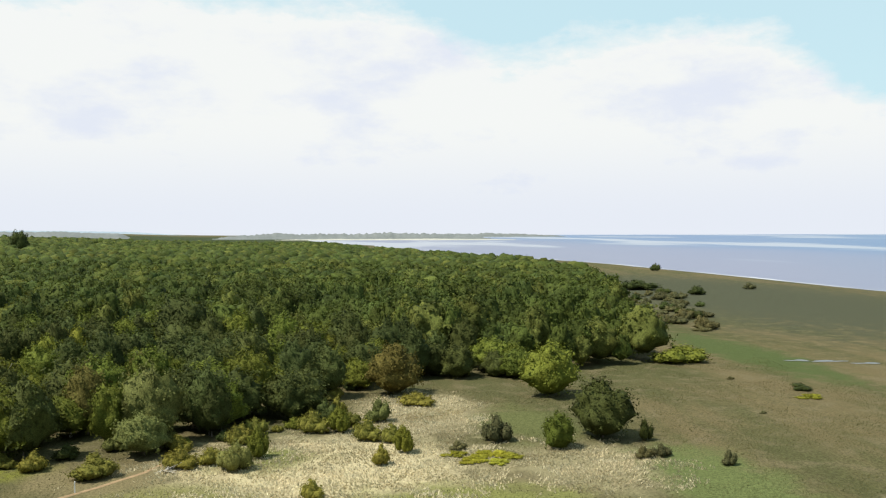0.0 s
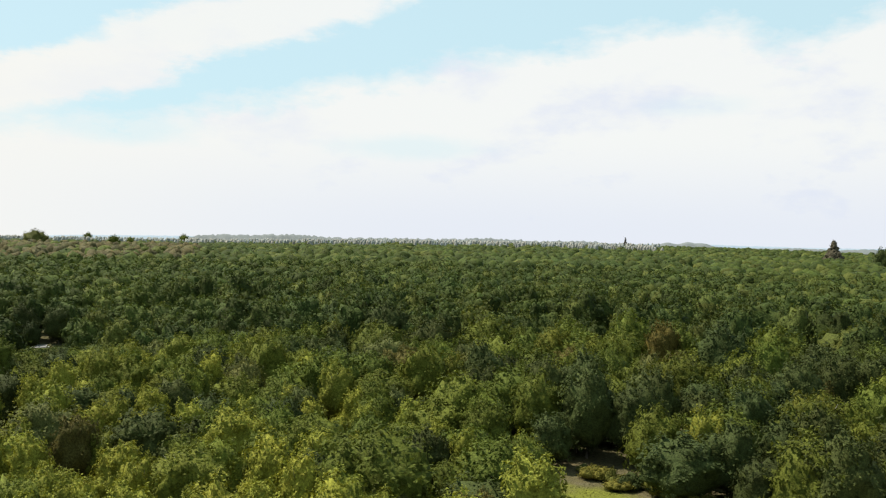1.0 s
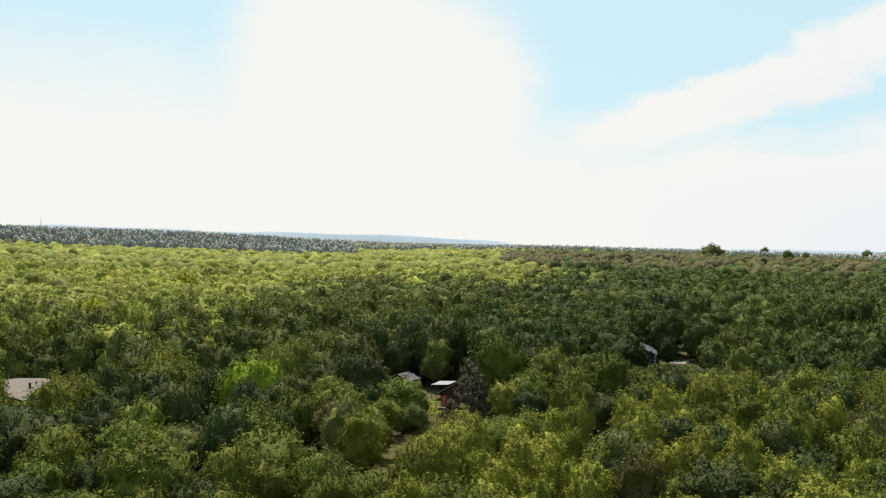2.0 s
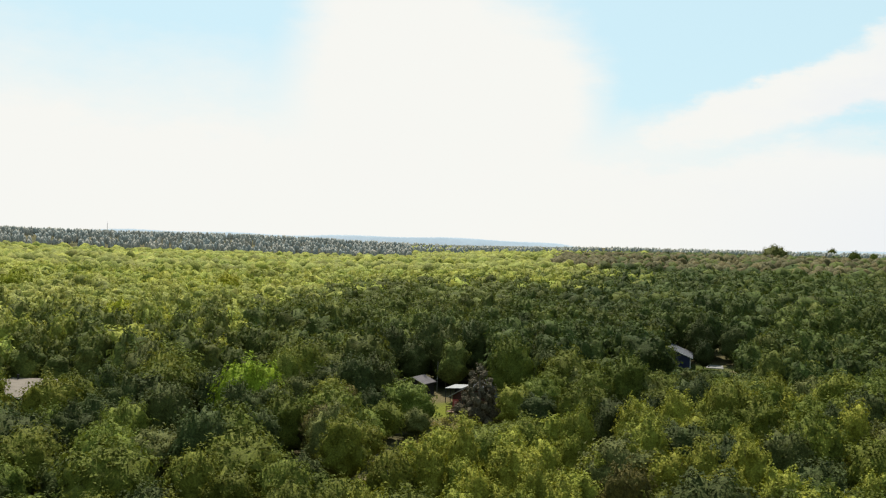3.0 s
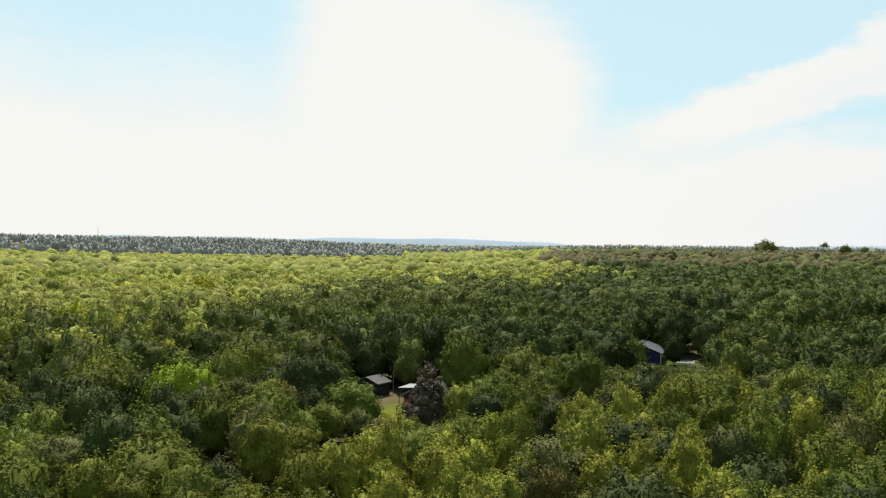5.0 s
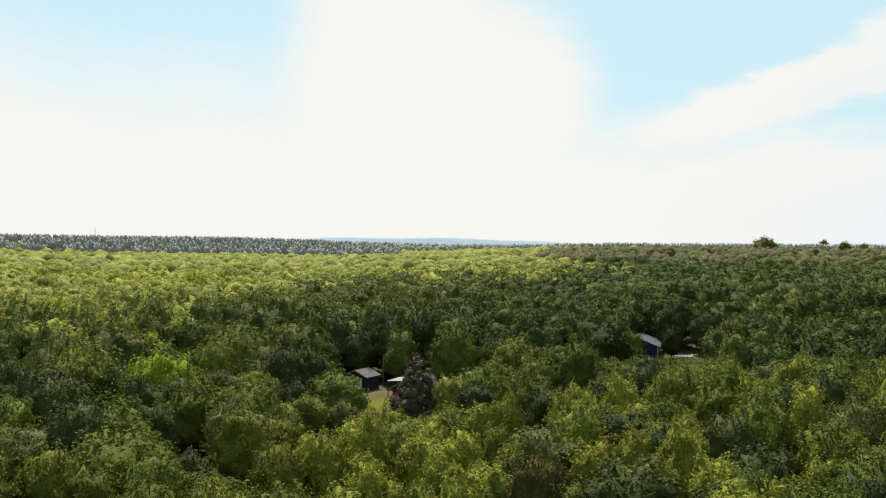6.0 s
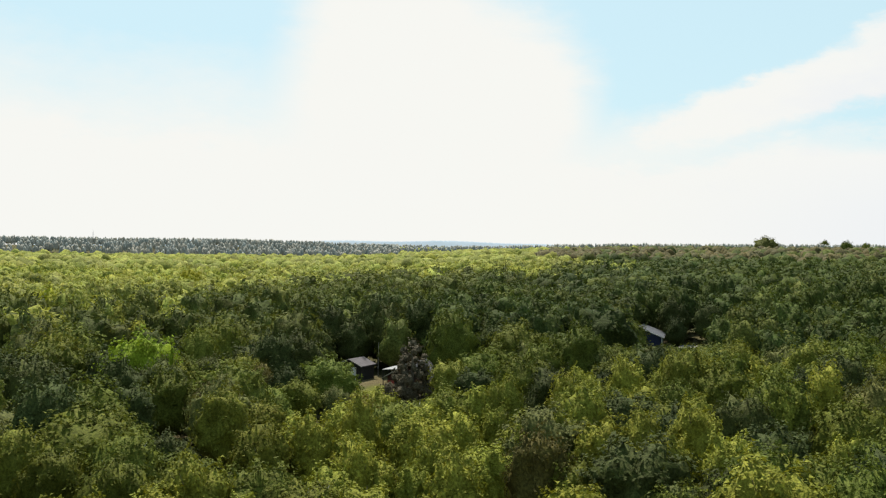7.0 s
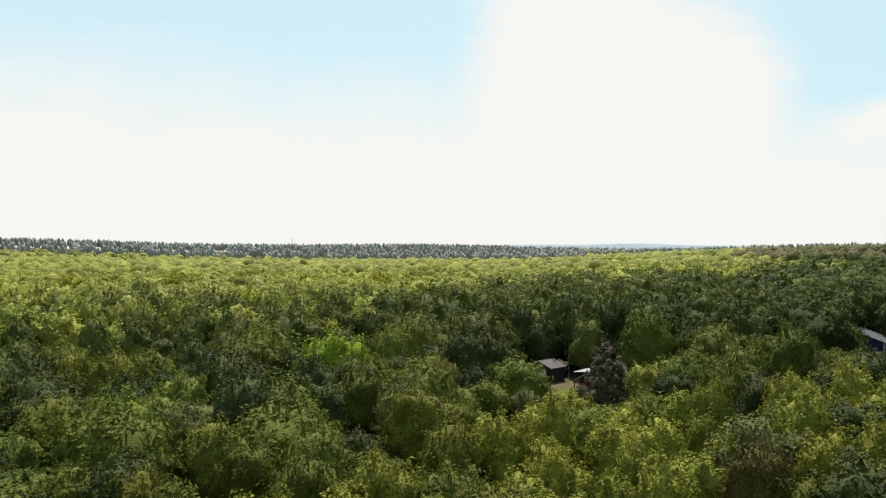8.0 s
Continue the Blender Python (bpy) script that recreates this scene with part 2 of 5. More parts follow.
SPOTS = [  # centre, half widths and colour of patches in the meadow
    (300, -200, 230, 75, (0.047, 0.050, 0.031)),
    (50, -21.5, 20, 22, (0.320, 0.275, 0.165)), (46.2, -54, 14, 12, (0.167, 0.147, 0.083)), (80.5, -36.5, 18, 12, (0.190, 0.162, 0.095)), (37.7, -5.4, 10, 12, (0.127, 0.122, 0.048)), (56, -13.4, 7, 9, (0.111, 0.115, 0.040)),
    (70.5, -50.7, 14, 8, (0.072, 0.078, 0.030)), (33.9, -35.9, 9, 16, (0.119, 0.122, 0.040)), (38.2, -66.2, 20, 9, (0.076, 0.091, 0.033)),
    (53.6, 29.2, 7, 20, (0.118, 0.124, 0.020)), (2700, 300, 1300, 620, (0.032, 0.041, 0.019)), (49.7, 4.8, 8, 9, (0.119, 0.099, 0.051)), (135, -118.1, 50, 10, (0.050, 0.065, 0.023)),
    # track patches at (-3, 104) and (-7, 86): tree shade painted into the ground
    (1.5, 140, 6, 8, (0.095, 0.105, 0.016)), (57, 196, 9, 7, (0.051, 0.063, 0.016)), (-3, 104, 6, 14, (0.075, 0.070, 0.024)), (-7, 86, 6, 9, (0.071, 0.068, 0.023)), (0.5, 121, 5, 9, (0.079, 0.083, 0.020)),
]
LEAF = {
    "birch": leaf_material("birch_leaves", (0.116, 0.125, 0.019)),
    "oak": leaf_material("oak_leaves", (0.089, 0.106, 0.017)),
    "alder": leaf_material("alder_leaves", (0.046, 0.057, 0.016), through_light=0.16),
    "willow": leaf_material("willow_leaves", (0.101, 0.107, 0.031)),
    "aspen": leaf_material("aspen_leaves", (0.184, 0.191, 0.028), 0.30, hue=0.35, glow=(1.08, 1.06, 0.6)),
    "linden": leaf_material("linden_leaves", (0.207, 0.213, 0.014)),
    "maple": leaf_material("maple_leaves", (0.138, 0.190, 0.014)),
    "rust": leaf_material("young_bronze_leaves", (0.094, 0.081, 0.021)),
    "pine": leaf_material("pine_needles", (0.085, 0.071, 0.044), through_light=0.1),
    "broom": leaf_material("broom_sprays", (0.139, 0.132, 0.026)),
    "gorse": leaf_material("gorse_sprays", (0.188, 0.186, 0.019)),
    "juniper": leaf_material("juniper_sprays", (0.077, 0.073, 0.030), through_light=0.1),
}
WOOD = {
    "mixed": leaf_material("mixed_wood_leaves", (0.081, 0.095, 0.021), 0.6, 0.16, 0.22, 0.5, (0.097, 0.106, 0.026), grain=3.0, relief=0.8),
    # these two tones carry sunlight and cloud shade besides the kind of tree
    "bright": leaf_material("sunlit_wood_leaves", (0.236, 0.250, 0.044), 0.5, 0.14, 0.26, 0.5, (0.215, 0.214, 0.066), grain=2.0, relief=0.8),
    "dark": leaf_material("shaded_wood_leaves", (0.050, 0.067, 0.016), 0.6, 0.14, 0.20, 0.4, (0.067, 0.085, 0.014), grain=2.5, relief=0.8),
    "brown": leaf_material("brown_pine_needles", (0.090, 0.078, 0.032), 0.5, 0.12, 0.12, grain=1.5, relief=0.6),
    # aerial haze is painted in: far paler and greyer than needles
    "grey": leaf_material("hazy_pine_needles", (0.255, 0.258, 0.226), 0.15, 0.05, 0.10, grain=1.0, relief=0.1),
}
BARK = rough_material("grey_brown_bark", (0.16, 0.13, 0.10), (0.06, 0.05, 0.04), 3.0, 0.9, 0.6, (1, 1, 0.3))
BIRCH_BARK = rough_material("white_birch_bark", (0.62, 0.60, 0.55), (0.16, 0.14, 0.12), 2.5, 0.8, 0.4, (1, 1, 2.5))
GROUND = ground_material()
WATER = water_material()


# ------------------------------------------------------------ mesh helpers
def tri_mesh(name, verts, tris, mats, index=None, smooth=False):
    me = bpy.data.meshes.new(name)
    n, m = len(verts), len(tris)
    me.vertices.add(n)
    me.vertices.foreach_set("co", np.asarray(verts, dtype=np.float32).ravel())
    me.loops.add(3 * m)
    me.loops.foreach_set("vertex_index", np.asarray(tris, dtype=np.int32).ravel())
    me.polygons.add(m)
    me.polygons.foreach_set("loop_start", np.arange(0, 3 * m, 3, dtype=np.int32))
    for mt in mats:
        me.materials.append(mt)
    if index is not None:
        me.polygons.foreach_set("material_index", np.asarray(index, dtype=np.int32))
    me.polygons.foreach_set("use_smooth", np.arange(m) < (smooth if smooth > 1 else m * smooth))
    me.update(calc_edges=True)
    return me


def part(name, bm, mat, parent, label=""):
    me = bpy.data.meshes.new(name)
    bm.to_mesh(me)
    bm.free()
    me.materials.append(mat)
    ob = new(name, me)
    ob.parent = parent
    if label:
        tagged(ob, label)
    return ob


def box(bm, lo, hi, m=None, bevel=0.0):
    r = bmesh.ops.create_cube(bm, size=1.0)
    vs = r["verts"]
    for v in vs:
        v.co = Vector([(lo[i] + hi[i]) / 2 + v.co[i] * (hi[i] - lo[i]) for i in range(3)])
    if bevel:
        es = {e for v in vs for e in v.link_edges}
        vs = list({v for f in bmesh.ops.bevel(bm, geom=list(es), offset=bevel, segments=1, affect="EDGES")["faces"] for v in f.verts} | {v for v in vs if v.is_valid})
    if m is not None:
        bmesh.ops.transform(bm, matrix=m, verts=[v for v in vs if v.is_valid])


def ico(level):
    bm = bmesh.new()
    bmesh.ops.create_icosphere(bm, subdivisions=level, radius=1.0)
    v = np.array([p.co[:] for p in bm.verts])
    f = np.array([[q.index for q in p.verts] for p in bm.faces])
    bm.free()
    return v, f


ICO1, ICO2, ICO3 = ico(1), ico(2), ico(3)


def turned(rng, v):
    """The same points, turned at random."""
    q, _ = np.linalg.qr(rng.normal(size=(3, 3)))
    return v @ q


def unit(v):
    return v / np.maximum(np.linalg.norm(v, axis=-1, keepdims=True), 1e-9)


def sprays(rng, centres, radii, count, size, up=0.4, leaves=5):
    """Leaf sprays in small tufts over the outer faces of the clumps of a crown."""
    mid = centres.mean(0)
    tufts = max(1, count // leaves)
    w = radii ** 2 / (radii ** 2).sum()
    k = rng.choice(len(radii), tufts * 3, p=w)
    d = unit(rng.normal(size=(tufts * 3, 3)) + unit(centres[k] - mid) * 0.6 + np.array([0, 0, up]))
    p = centres[k] + d * (radii[k] * rng.uniform(0.92, 1.22, tufts * 3))[:, None]
    gap = np.linalg.norm(p[:, None, :] - centres[None], axis=2) / radii[None]
    gap[np.arange(len(k)), k] = 9
    keep = np.where(gap.min(1) > 0.90)[0][:tufts]
    p, d = np.repeat(p[keep], leaves, axis=0), np.repeat(d[keep], leaves, axis=0)
    p = p + rng.normal(size=p.shape) * size * 0.85 + d * rng.uniform(-0.4, 0.9, (len(p), 1)) * size
    n = unit(unit(p - mid) * 0.9 + d * 0.5 + np.array([0, 0, 0.25]) + rng.normal(size=d.shape) * 0.38)
    a = unit(np.cross(n, rng.normal(size=d.shape)))
    b = np.cross(n, a)
    s = size * rng.uniform(0.55, 1.35, len(p))[:, None]
    v = np.stack([p + a * s, p - a * s * 0.45 + b * s * 0.75, p - a * s * 0.5 - b * s * 0.7], 1).reshape(-1, 3)
    return v, np.arange(len(v)).reshape(-1, 3)


def lobed(dirs, lobes, wide, depth, tall):
    """How far a crown reaches in each direction: a dome with rounded lobes, as high as they are broad however tall the crown."""
    grow = np.array([1.0, 1.0, tall])
    gap = ((dirs[:, None] - lobes[None]) * grow) ** 2
    near = np.max(np.exp(-gap.sum(2) / (2 * wide)), axis=1)
    return 1.0 - depth + depth * 1.25 * near


def dome(rng, height, radius, base, lobes, count, size, heart=None, leaves=4, depth=0.36, jag=(0.84, 0.94)):
    """A leafy crown: an uneven lobed heart under tufts of small leaves. Gives vertices, triangles and how many of these are heart."""
    i = np.arange(lobes)
    zz = np.clip(0.98 - 1.5 * (i + 0.5) / lobes + rng.normal(0, 0.08, lobes), -0.6, 1.0)
    ang = i * 2.39996 + rng.uniform(0, 6.28) + rng.normal(0, 0.35, lobes)
    q = np.sqrt(1 - zz ** 2)
    axes = np.stack([np.cos(ang) * q, np.sin(ang) * q, zz], 1)
    wide = 1.1 / lobes
    half = (height - base) / 2
    form = np.array([radius, radius, half])
    tall = max(1.0, half / radius)
    lean = rng.normal(0, 0.08, 2) * radius

    def place(d, far):
        out = lobed(d, axes, wide, depth, tall)
        down = np.where(d[:, 2] < 0, np.maximum(out, 0.97), out)
        p = d * far[:, None] * np.stack([out, out, down], 1) * form + np.array([0, 0, base + half])
        p[:, :2] = p[:, :2] * (1 + 0.6 * np.clip(-d[:, 2:3], 0, 0.75)) + lean * (p[:, 2:3] / height)
        return p

    hv, hf = heart or ICO3
    hd = turned(rng, hv)
    v0 = place(hd, rng.uniform(*jag, len(hd)))
    tufts = count // leaves
    d = unit(rng.normal(size=(tufts, 3)) + np.array([0, 0, 0.5]))
    thick = rng.uniform(size=tufts) < 0.4
    own = rng.integers(0, lobes, tufts)
    d = np.where(thick[:, None], unit(axes[own] + rng.normal(size=d.shape) * 0.75 * math.sqrt(wide)), d)
    p = place(d, rng.uniform(0.90, 1.00, tufts))
    swell = (d - axes[np.argmax(d @ axes.T, axis=1)]) * np.array([1.0, 1.0, tall]) * (0.5 / math.sqrt(wide))
    face = unit(unit(d / form) * 0.9 + swell + np.array([0, 0, 0.3]))
    d, p, face = np.repeat(d, leaves, axis=0), np.repeat(p, leaves, axis=0), np.repeat(face, leaves, axis=0)
    p = p + rng.normal(size=p.shape) * size * 0.8 + d * rng.uniform(-0.5, 1.0, (len(p), 1)) * size
    n = unit(face + rng.normal(size=d.shape) * 0.40)
    a = unit(np.cross(n, rng.normal(size=d.shape)))
    b = np.cross(n, a)
    s = size * rng.uniform(0.55, 1.35, len(p))[:, None]
    v = np.stack([p + a * s, p - a * s * 0.45 + b * s * 0.75, p - a * s * 0.5 - b * s * 0.7], 1).reshape(-1, 3)
    return np.vstack([v0, v]), np.vstack([hf, np.arange(len(v)).reshape(-1, 3) + len(v0)]), len(hf)


def far_crown(rng, height, radius, count, size):
    """A crown seen from far off: one uneven dome with leaf sprays on it."""
    ball = turned(rng, ICO2[0])
    keep = ball[ICO2[1]].mean(1)[:, 2] > 0.02
    v = ball * rng.uniform(0.80, 1.14, (len(ICO2[0]), 1)) * np.array([radius, radius, height * 0.62]) + np.array([0, 0, height * 0.38])
    f = ICO2[1][keep]
    d = unit(rng.normal(size=(count, 3)) + np.array([0, 0, 0.7]))
    d[:, 2] = np.abs(d[:, 2])
    p = d * np.array([radius, radius, height * 0.62]) + np.array([0, 0, height * 0.38])
    a = unit(np.cross(d, rng.normal(size=d.shape)))
    b = np.cross(d, a)
    s = size * rng.uniform(0.6, 1.35, count)[:, None]
    q = np.stack([p + a * s, p - a * s * 0.45 + b * s * 0.75, p - a * s * 0.5 - b * s * 0.7], 1).reshape(-1, 3)
    return np.vstack([v, q]), np.vstack([f, np.arange(len(q)).reshape(-1, 3) + len(v)]), len(f)


def tube(points, radii, sides=6):
    vs, fs = [], []
    for p, r in zip(points, radii):
        for k in range(sides):
            a = 2 * math.pi * k / sides
            vs.append((p[0] + r * math.cos(a), p[1] + r * math.sin(a), p[2]))
    for i in range(len(points) - 1):
        for k in range(sides):
            a, b = i * sides + k, i * sides + (k + 1) % sides
            fs += [(a, b, b + sides), (a, b + sides, a + sides)]
    return np.array(vs), np.array(fs)


def trunk(rng, height, thick):
    """Tapered, slightly bent trunk with limbs that run up into the crown."""
    bend = rng.normal(0, 0.04 * height, 2)
    pts = [(bend[0] * t * t, bend[1] * t * t, height * 0.85 * t) for t in (0, 0.08, 0.3, 0.6, 1.0)]
    v, f = tube(pts, [thick * 1.5, thick, thick * 0.8, thick * 0.5, thick * 0.15])
    vs, fs, n = [v], [f], len(v)
    for k in range(4):
        t = 0.28 + 0.13 * k
        a = k * 2.4 + rng.uniform(0, 1)
        l = height * 0.28
        z0 = height * 0.85 * t
        p0 = (bend[0] * t * t, bend[1] * t * t, z0)
        p1 = (p0[0] + math.cos(a) * l * 0.5, p0[1] + math.sin(a) * l * 0.5, z0 + l * 0.5)
        p2 = (p0[0] + math.cos(a) * l * 0.8, p0[1] + math.sin(a) * l * 0.8, z0 + l)
        v, f = tube([p0, p1, p2], [thick * 0.45, thick * 0.3, thick * 0.1], 4)
        vs.append(v)
        fs.append(f + n)
        n += len(v)
    return np.vstack(vs), np.vstack(fs)


# ------------------------------------------------------------ lie of the land
def smooth(a, b, v):
    t = np.clip((v - a) / (b - a), 0, 1)
    return t * t * (3 - 2 * t)


def inland(x, y):
    """Metres from the shoreline, positive on land."""
    shore = -292 + np.clip((x - 326) / 1470, -3, 3) * 154 + 12 * np.sin(x / 140.0) + 26 * smooth(900, 1500, x) - 60 * smooth(300, -400, x)
    return y - shore


def land(x, y):
    """Height of the ground."""
    r = np.hypot(x, y)
    s = inland(x, y)
    a = np.degrees(np.arctan2(-x, y))
    z = (7.4 * smooth(190, 900, r) * smooth(250, 900, s) + 3.0 * smooth(180, 330, r) * smooth(250, 600, s)) * (1 - 0.95 * smooth(-14, 9, a))
    z = z + (15.0 * smooth(-6, 14, a) + 7.0 * smooth(24, 42, a)) * smooth(900, 1300, r) * smooth(3600, 2000, r) * (y > 0)
    z = z + 5.0 * smooth(18, 38, a) * smooth(300, 900, r) * (y > 0)
    z = z + 5.0 * smooth(-30, -45, a) * smooth(700, 1300, r) * smooth(250, 900, s)
    z = z - 2.6 * smooth(14, -30, s)
    return z + 0.25 * np.sin(x / 17.0) * np.cos(y / 23.0) * smooth(20, 120, r) * smooth(0, 60, s)


def build_ground():
    radii = np.concatenate([[0], np.geomspace(8, 4900, 110)])
    sect = 160
    ang = np.linspace(0, 2 * np.pi, sect, endpoint=False)
    R, A = np.meshgrid(radii[1:], ang, indexing="ij")
    X, Y = R * np.cos(A), R * np.sin(A)
    v = np.vstack([[[0, 0, 0]], np.stack([X, Y, land(X, Y)], -1).reshape(-1, 3)])
    f = [(0, 1 + k, 1 + (k + 1) % sect) for k in range(sect)]
    for i in range(len(radii) - 2):
        for k in range(sect):
            a, b = 1 + i * sect + k, 1 + i * sect + (k + 1) % sect
            f += [(a, a + sect, b + sect), (a, b + sect, b)]
    tagged(new("ground", tri_mesh("ground", v, np.array(f), [GROUND], smooth=True)), "dry coastal meadow and woodland floor", "ground", kind="structure")


def build_sea():
    bm = bmesh.new()
    bmesh.ops.create_grid(bm, x_segments=8, y_segments=8, size=1.0)
    for v in bm.verts:
        v.co = Vector((400 + v.co.x * 4700, -2450 + v.co.y * 2500, -0.6))
    me = bpy.data.meshes.new("sea")
    bm.to_mesh(me)
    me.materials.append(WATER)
    tagged(new("water", me), "calm pale blue sea under bright clouds, reflected as painted pale streaks", "sea", kind="structure")


build_ground()
build_sea()


# ------------------------------------------------------------ woods
def in_poly(x, y, poly):
    inside = np.zeros(np.shape(x), dtype=bool)
    for (x0, y0), (x1, y1) in zip(poly, poly[1:] + poly[:1]):
        cut = ((y0 > y) != (y1 > y)) & (x < (x1 - x0) * (y - y0) / (y1 - y0 + 1e-12) + x0)
        inside ^= cut
    return inside


MEADOW = [(-900, -60), (-51, -9), (0, 23), (34.3, 32.1), (42.3, 38.2), (51.4, 42.4), (57.4, 51.5), (62.5, 46.5), (60.6, 33.3), (56.7, 21.1), (57.8, 12), (62.9, 7), (65, -7.2), (71.2, -14.2), (78.3, -19.2), (100.7, -26.1),
          (112, -39.2), (110.1, -57.5), (115.3, -77.7), (127.6, -91.8), (197.7, -109.4), (292.3, -142), (454.9, -187.2), (576.5, -184.1), (715, -176), (990, -160), (2400, -120), (2400, -900), (-900, -900)]


def seg_dist(x, y, a, b):
    ax, ay = a
    dx, dy = b[0] - ax, b[1] - ay
    t = np.clip(((x - ax) * dx + (y - ay) * dy) / (dx * dx + dy * dy), 0, 1)
    return np.hypot(x - ax - t * dx, y - ay - t * dy), t


WAY = [(-55, -20), (-24, -14), (0, 0), (9, 9), (9, 18)]


def reach(x, y):
    """Metres from the line along which the place is seen."""
    return np.min([seg_dist(x, y, a, b)[0] for a, b in zip(WAY[:-1], WAY[1:])], axis=0)


TRACK = [(-8, 84), (-6.5, 88), (-4, 97), (-1, 112), (2, 130)]


def open_ground(x, y):
    """True where no tree stands: meadow, lawns, the overgrown track and the plots of the houses."""
    o = in_poly(x, y, MEADOW)
    for cx, cy, rx, ry in ((1.0, 140.5, 3.4, 5.8), (57, 193.5, 6.5, 4), (-3, 156, 4.5, 4), (-7.5, 151, 4.5, 7.5), (-2.5, 150, 4, 6), (7, 148, 6, 8), (53, 201, 6, 5.5), (-63, 134, 11.5, 9.5), (61.5, 197, 4.2, 3.6)):
        o |= ((x - cx) / rx) ** 2 + ((y - cy) / ry) ** 2 < 1
    for a, b in zip(TRACK[:-1], TRACK[1:]):
        o |= seg_dist(x, y, a, b)[0] < 2.4
    return o


def cap(x, y):
    """Tallest growth along the low scrub belts in front of the houses."""
    top = np.full(np.shape(x), 99.0)
    for eye, target, wide in (((9.2, 11, 22.6), (-2.7, 151, 1.0), 6.6), ((9.5, 15.5, 20.7), (-2.9, 152, 1.1), 6.4), ((6, 3, 26.7), (-1.5, 149, 1.0), 6.4), ((6, 3, 26.7), (3, 139, 0.8), 5.0), ((0, 0, 27), (3, 139, 0.5), 5.0),
                              ((9, 8.8, 24.4), (57, 193, 0.1), 5.6), ((9, 8.8, 24.4), (50, 193, 0.8), 5.0), ((9, 8.8, 24.4), (61, 195, 0.1), 4.4), ((2.5, 1, 27), (61.5, 196, 0.1), 4.4), ((9.4, 13.9, 21.3), (50.5, 193, 1.2), 4.0), ((2.5, 1, 27), (52, 193, 0.6), 4.0), ((9.2, 11, 22.6), (-6.5, 151, 1.4), 4.0), ((9.4, 13.9, 21.3), (5.6, 122, 2.6), 3.6), ((2, 0.5, 27), (5.4, 122, 2.6), 3.6), ((2.5, 1, 27), (-5.5, 151, 1.4), 4.0), ((9.4, 13.9, 21.3), (56, 194, 2.4), 5.0), ((2.5, 1, 27), (60, 196, 0.6), 5.4), ((-16, -9, 27.4), (3, 138, 0.4), 5.0), ((-12.8, -6.9, 27.6), (1, 142, 0.8), 5.0),
                              ((-1, 0, 27), (-61, 133, 2.2), 3.2), ((9, 8.8, 24.4), (6.2, 129, 2.6), 4.4), ((0, 0, 27), (6.2, 129, 2.6), 4.4), ((9.4, 13.9, 21.3), (6.2, 129, 3.2), 4.4), ((-12.8, -6.9, 27.6), (6.2, 129, 2.6), 4.0), ((0, 0, 27), (-57, 127, 2.4), 3.4), ((2.3, 0.8, 27), (-59, 127, 2.4), 2.2), ((-24, -14.2, 26.9), (61.5, 197, 0.1), 4.0), ((-20.4, -12.2, 27.1), (61.5, 197, 0.1), 4.0), ((-12.8, -6.9, 27.6), (61.5, 197, 0.1), 4.0), ((-16, -9, 27.4), (61, 198, 0.3), 4.4), ((-16, -9, 27.4), (-4.5, 108, 0.3), 2.6), ((-15, -8.5, 27.5), (-2, 124, 0.3), 2.8)):
        d, t = seg_dist(x, y, eye[:2], target[:2])
        z = eye[2] + (target[2] - eye[2]) * t
        top = np.where((d < wide) & (t > 0.25) & (t < 0.995), np.minimum(top, z), top)
    return top


rng = np.random.default_rng(7)
KINDS = {  # height, radius, base of the crown as a share, clumps, sprays, spray size
    "birch": (9.0, 3.5, 0.05, 32, 1700, 0.25), "oak": (8.5, 4.2, 0.05, 34, 1600, 0.29), "alder": (10.0, 3.8, 0.05, 32, 1550, 0.28),
    "willow": (7.5, 4.0, 0.05, 36, 1800, 0.235), "aspen": (7.6, 2.5, 0.05, 26, 1500, 0.205), "maple": (9.0, 4.4, 0.05, 22, 1450, 0.32),
    "rust": (7.5, 3.4, 0.05, 26, 1500, 0.24),
    "linden": (10.0, 4.6, 0.05, 24, 1500, 0.30),
}
LABELS = {
    "birch": "mid-green birch with a lumpy crown in the wood", "oak": "deep green oak with a broad crown in the wood", "alder": "dark green alder standing close in the wood",
    "willow": "grey-green willow with a rounded bushy crown", "aspen": "yellow-green aspen with a fresh bushy crown", "maple": "vivid green maple with a full crown",
    "rust": "bronze-leaved young tree among green neighbours", "linden": "bright yellow-green linden standing out of the wood",
}
MODELS = {}
for kind, (h, r, b, nc, nl, sz) in KINDS.items():
    MODELS[kind] = []
    for k in range(4):
        hh, r2 = h * rng.uniform(0.92, 1.08), r * rng.uniform(0.9, 1.1)
        v, f, nclump = dome(rng, hh, r2, hh * b, nc, nl + 500, sz * 0.74, depth=0.36)
        tv, tf = trunk(rng, hh, 0.13)
        MODELS[kind].append((tri_mesh(kind + "_crown", v, f, [LEAF[kind]], smooth=nclump), tri_mesh(kind + "_trunk", tv, tf, [BIRCH_BARK if kind == "birch" else BARK]), hh, r2))


